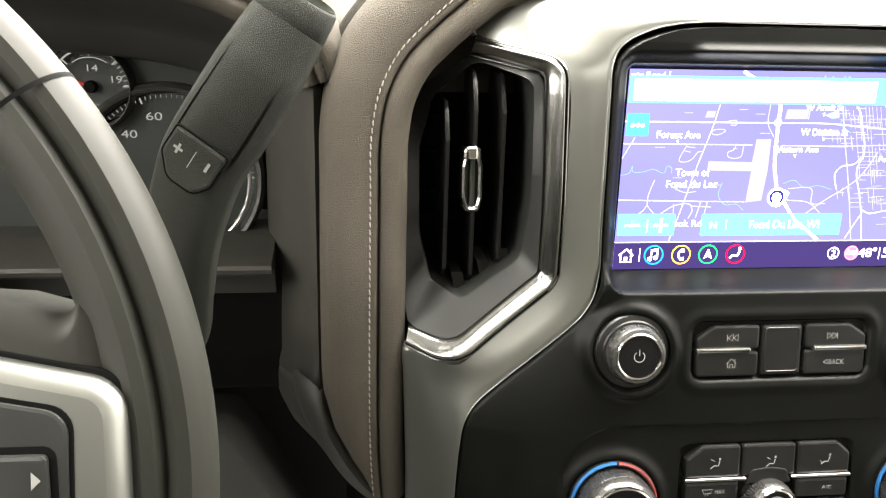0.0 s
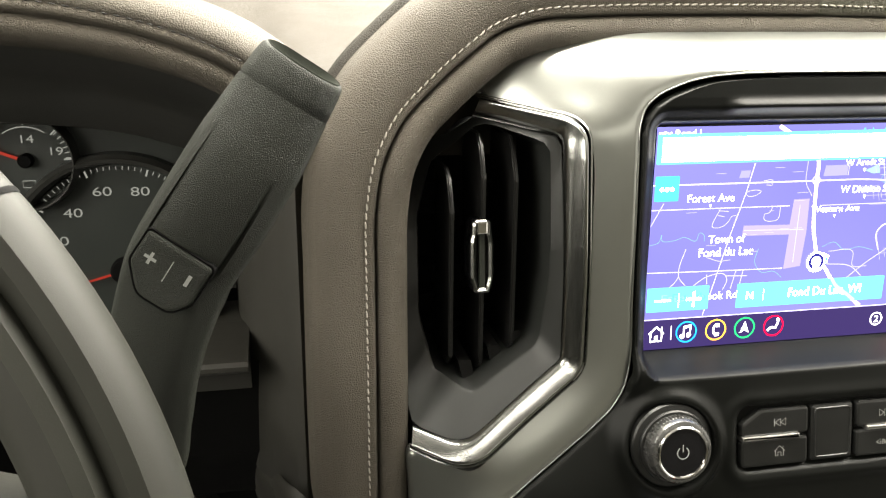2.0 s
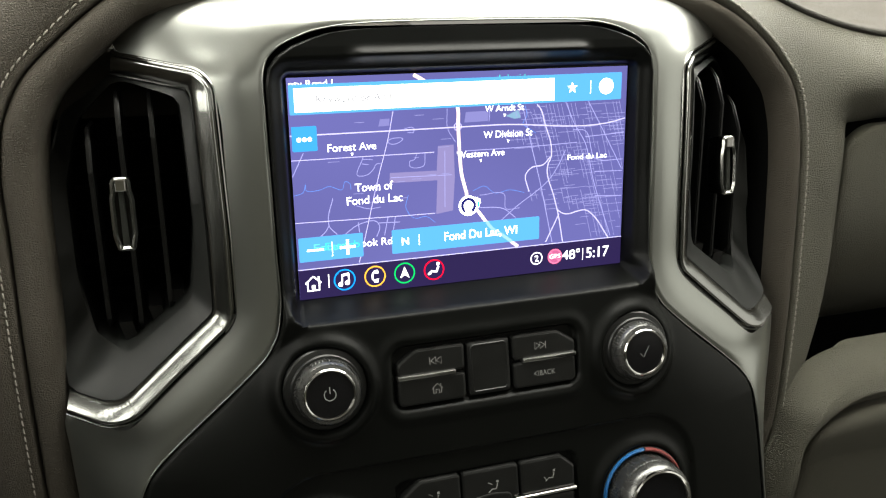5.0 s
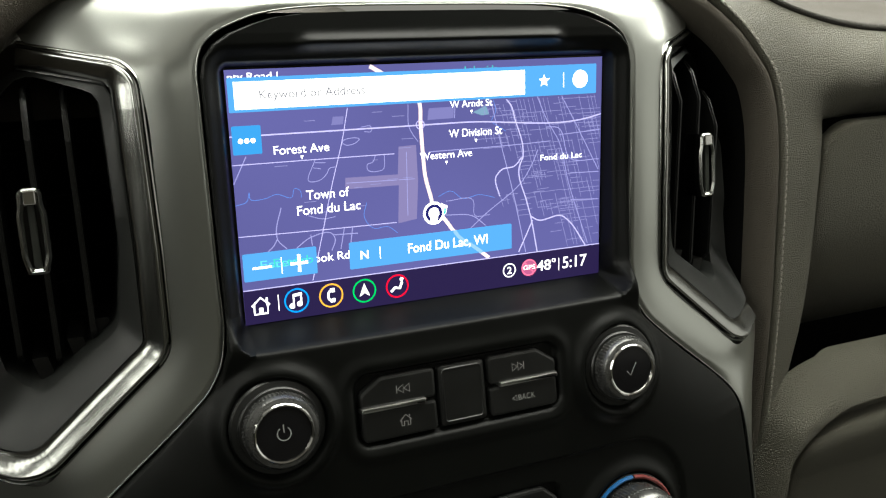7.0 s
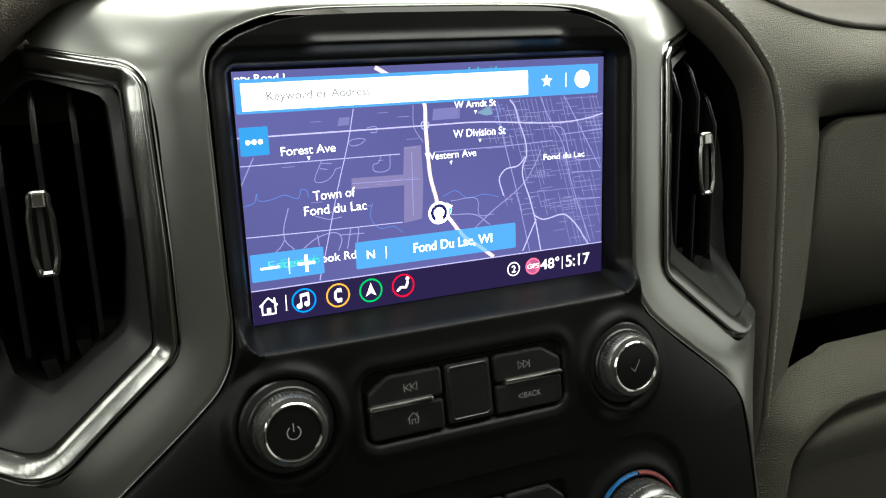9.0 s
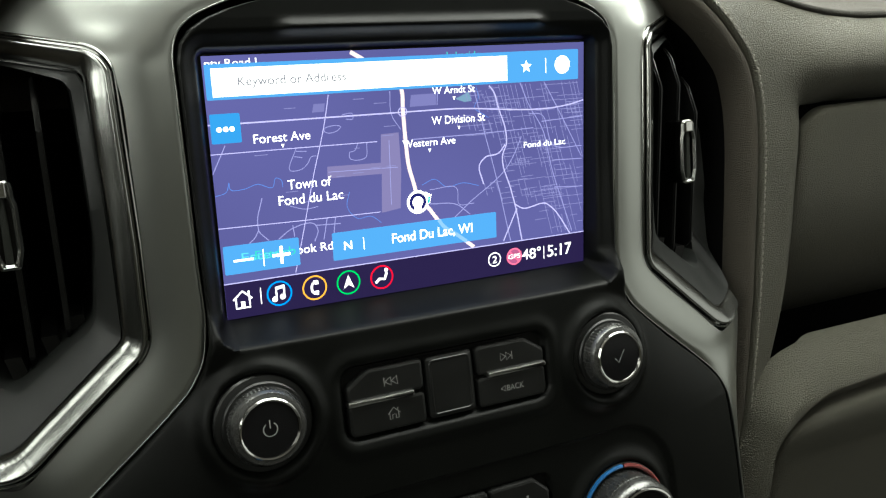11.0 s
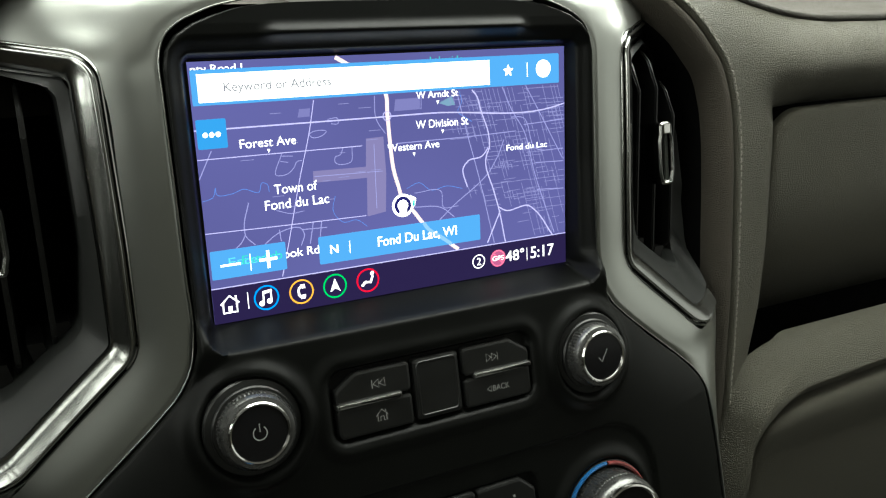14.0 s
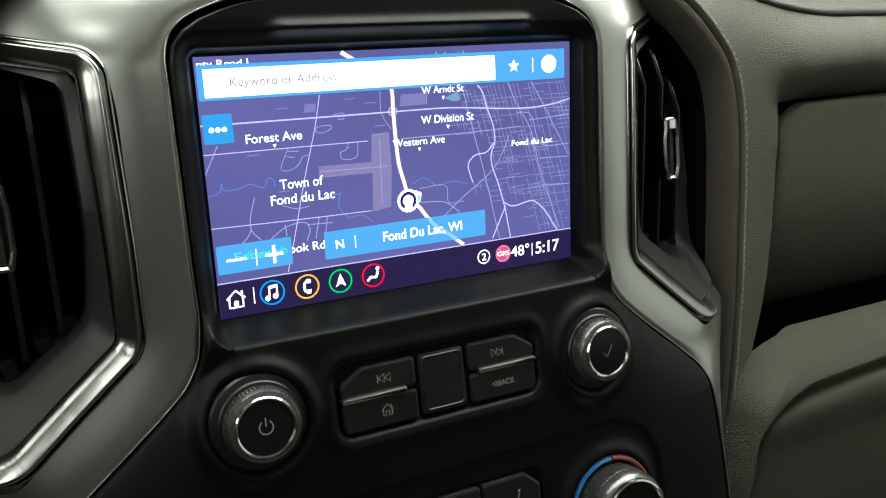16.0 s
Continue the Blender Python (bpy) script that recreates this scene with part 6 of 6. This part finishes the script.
def build_passenger():
    seam, sides = seam_frames(300, SEAM_RIGHT)
    seam, sides = [Vector((-p.x, p.y, p.z)) for p in seam], [Vector((-n.x, 0, n.z)) for n in sides]
    known = [(p.x, p.z, p.y - 0.0004) for p in seam[::6]]
    known += [(p[0], p[2], p[1]) for p in curved(TOP_EDGE, 40)]
    known += [(x, z, y) for x in (0.30, 0.33, 0.36, 0.40, 0.45, 0.50, 0.60, 0.70, 0.82, 0.94) for z, y in ROLL] + [(0.274, z, 0.65 * y + 0.35 * 0.016) for z, y in ROLL[5:]]
    known += [(x, z, 0.0200) for z, x in GAP[1:-4]] + [(0.258, 1.032, 0.0150)] + [(x, z, y) for (z, x), y in zip(GAP[-4:], (0.0205, 0.0215, 0.0240, 0.0280))]
    # over the arch the surface is as round as on the driver's side
    for p in [p for p in seam[::8] if p.x < 0.10]:
        known += [(p.x, p.z + o, p.y + d) for o, d in ((0.005, -0.0020), (0.011, -0.0018), (0.017, 0.0004), (0.0215, 0.0048))]
    depth = smooth_sheet(known, 0.002)

    def surface(x, z):
        return Vector((x, float(depth([(x, z)])[0]), z))

    def seam_x(z):
        return float(np.interp(z, [p.z for p in seam], [p.x for p in seam]))

    bm = bmesh.new()
    # lip that turns into the crease
    lip = [(-0.0029, 0.0060), (-0.0027, 0.0026), (-0.0021, 0.0007), (-0.0011, -0.0001)]
    wide = [1 + 0.6 * (1 - float(soft_step(np.array(p.x), 0.03, 0.16))) for p in seam]
    loft([[p + n * (o * k) + Vector((0, d, 0)) for o, d in lip] + [surface(p.x, p.z)] for p, n, k in zip(seam, sides, wide)], False, bm=bm)
    # strip between the seam and the glove box
    rows = []
    for z in np.r_[np.linspace(0.79, 0.985, 36), np.linspace(0.987, DASH_FOOT, 14)]:
        x0, x1 = seam_x(z), max(line_at(GAP, z), seam_x(z) + 0.002)
        row = [surface(x0 + (x1 - x0) * u, z) for u in np.linspace(0, 1, 18)]
        row += [row[-1] + Vector(v) for v in ((0.0014, 0.0008, 0), (0.0024, 0.0034, 0), (0.0027, 0.0100, 0), (0.0028, 0.0900, 0))]
        rows.append(row)
    loft(rows, False, bm=bm)
    # roll from the seam and the lid up to the padded top
    top = [Vector(p) for p in curved(TOP_EDGE, 400)]
    upper = [p for p in seam if p.z > DASH_FOOT]
    upper = list(reversed(upper))[::2]
    x0, x1 = seam_x(DASH_FOOT), line_at(GAP, DASH_FOOT)
    low_x = list(x0 + (x1 - x0) * np.linspace(0, 1, 18)) + list(x1 + (0.94 - x1) * np.linspace(0, 1, 60)[1:] ** 1.6)
    turn = next(i for i, p in enumerate(top) if p.x > 0.255)
    pairs = [(p, top[int(turn * i / len(upper))]) for i, p in enumerate(upper)]
    for x in low_x:
        to = 0.255 + (x - x0) / (0.94 - x0) * (0.94 - 0.255)
        pairs.append((Vector((x, 0, DASH_FOOT)), min(top, key=lambda p: abs(p.x - to))))
    rows = []
    for a, b in pairs:
        rows.append([surface(a.x + (b.x - a.x) * u, a.z + (b.z - a.z) * u) for u in np.linspace(0, 1, 26)])
    loft(rows, False, bm=bm)
    under = [surface(x, DASH_FOOT) for x in low_x[17:]]
    loft([[p, p + Vector((0, 0.004, -0.0014)), p + Vector((0, 0.012, -0.0022)), p + Vector((0, 0.10, -0.002))] for p in under], False, bm=bm)
    bmesh.ops.remove_doubles(bm, verts=bm.verts, dist=0.00002)
    solid("passenger_dash", bm, DASH_SKIN, "grey-brown grained soft dashboard before the passenger", "dashboard pad", kind="structure", smooth=60)
    rows = [[Vector((x, 0.140, z)) for x in (0.20, 0.94)] for z in (0.70, 1.03)]
    solid("glove_box_recess", loft(rows, closed=False), DEEP, "black recess behind the glove box lid", "dashboard panel", kind="structure")

    def sheet(name, corners, depth, label, thick=0.010, edge=0.004):
        bends = rounded(corners, step=8)
        line = []
        for p, q in zip(bends, bends[1:] + bends[:1]):
            n = max(1, math.ceil((q - p).length / 0.006))
            line += [p.lerp(q, k / n) for k in range(n)]
        box = thing(name, pose(corners[0][0], depth(corners[0][0], corners[0][1]), corners[0][1]), label, "glove box")
        rings = [(0.0, thick), (0.0, edge * 0.8), (edge * 0.12, edge * 0.45), (edge * 0.4, edge * 0.15), (edge, 0.0), (edge + 0.004, -0.0005)]
        loops = []
        for inset, back in rings:
            loops.append([Vector((p.x, depth(p.x, p.y) + back, p.y)) for p in shrunk(line, inset)])
        # the broad face in shrinking rings, so that it keeps its curve
        face = shrunk(line, edge + 0.004)
        mid = sum((p for p in face), Vector((0, 0))) / len(face)
        for k in np.linspace(0.98, 0.02, 30):
            loops.append([Vector((p.x, depth(p.x, p.y) - 0.0005, p.y)) for p in (mid.lerp(q, k) for q in face)])
        world_part("lid", loft(loops, True, False, True), DASH_SKIN, box, "grained soft lid", smooth=45)
        return box

    sheet("upper_glove_box", [(0.2535, 0.80, 0.006), (0.2558, 0.90, 0.05), (0.2570, 0.96, 0.05), (0.2572, 1.0095, 0.026), (0.33, 1.0108, 0.3), (0.60, 1.0115, 0.02), (0.60, 0.80, 0.02)],
          lambda x, z: 0.0205 + (1.008 - z) * 0.08 + 28.0 * max(0.0, 0.988 - z) ** 3, "closed upper glove box lid with rounded corner")

    # lower bolster that stands proud below the lid, sunk where the lower lid sits
    def front(x, z):
        y = line_at(BOLSTER_FRONT, z)
        return min(0.020 + (y - 0.020) * float(soft_step(np.array(x - line_at(BOLSTER_EDGE, z)), -0.006, 0.014 + 0.030 * float(soft_step(np.array(z), 0.825, 0.870)))), 0.020) if y < 0.020 else y

    rows = []
    for z in np.r_[np.arange(0.60, 0.78, 0.02), np.arange(0.78, 0.86, 0.0012), np.arange(0.86, 0.864, 0.0006), np.linspace(0.8642, 0.8665, 18)]:
        x0 = line_at(BOLSTER_EDGE, z)
        row = [Vector((x0 + 0.004, 0.070, z - 0.045)), Vector((x0 + 0.001, 0.028, z - 0.008))]
        for u in np.linspace(0, 1, 170):
            x = x0 + (0.94 - x0) * u ** 2.2
            d = float(round_box(np.array(x - 0.4312), np.array(z - 0.04 * (x - 0.235) + 0.008 * (1 - float(soft_step(np.array(x), 0.235, 0.272))) - 0.7110), 0.2, 0.1200, 0.022))
            row.append(Vector((x, front(x, z) + 0.012 * (1 - float(soft_step(np.array(d), -0.0008, 0.0075))), z)))
        rows.append(row)
    solid("lower_bolster", loft(rows, closed=False), DASH_SKIN, "grey-brown lower dashboard bolster", "dashboard pad", kind="structure", smooth=60)
    sheet("lower_glove_box", [(0.2346, 0.62, 0.01), (0.2344, 0.8195, 0.017), (0.266, 0.8280, 0.12), (0.30, 0.8303, 0.3), (0.60, 0.8420, 0.02), (0.60, 0.62, 0.02)],
          lambda x, z: front(x, z) + 0.0012 + min(0.009, 2.2 * max(0.0, 0.818 - z) ** 1.5), "closed lower glove box lid with rounded corner", 0.012, 0.005)

    # padded top of the dashboard up to the windscreen
    bm = bmesh.new()
    rows = []
    for y, z in ((0.060, 1.030), (0.061, 1.060), (0.063, 1.0640), (0.068, 1.0665), (0.085, 1.0700), (0.13, 1.0780), (0.25, 1.098), (0.45, 1.125), (0.85, 1.15)):
        row = []
        for x in np.linspace(-0.94, 0.0, 90):
            driver = float(soft_step(np.array(-x), 0.235, 0.27))
            row.append(Vector((x, y + 0.12 * driver, z + 0.012 * driver + 0.003)))
        rows.append(row)
    loft(rows, False, bm=bm)
    bead, back = [], []
    for i, p in enumerate(top):
        t = top[min(i + 1, len(top) - 1)] - top[max(i - 1, 0)]
        n = Vector((-t.z, 0, t.x)).normalized()
        edge = [p + n * o + Vector((0, d, 0)) for o, d in ((-0.004, 0.006), (-0.0010, 0.0016), (0.0002, -0.0002), (0.0018, -0.0008), (0.0032, 0.0002), (0.0042, 0.0026))]
        bead.append(edge)
        row = [edge[-1]]
        for y, z in ((0.004, None), (0.010, None), (0.025, None), (0.05, 1.072), (0.09, 1.080), (0.20, 1.098), (0.42, 1.125), (0.80, 1.15)):
            q = edge[-1] + Vector((0, y, 0.0007 + y * 0.08)) + n * min(y, 0.01) * 0.05
            w = float(soft_step(np.array(y), 0.03, 0.20))
            row.append(Vector((q.x, q.y, q.z + ((z or q.z) + 0.004 - q.z) * w)))
        back.append(row)
    solid("dash_top_bead", loft(bead, closed=False), BEAD, "dark grained rounded edge of the dashboard top", "dashboard trim", kind="structure", smooth=60)
    loft(back, False, bm=bm)
    solid("dash_top", bm, TOP_SKIN, "pale grey grained top of the dashboard", "dashboard", kind="structure", smooth=60)


build_passenger()
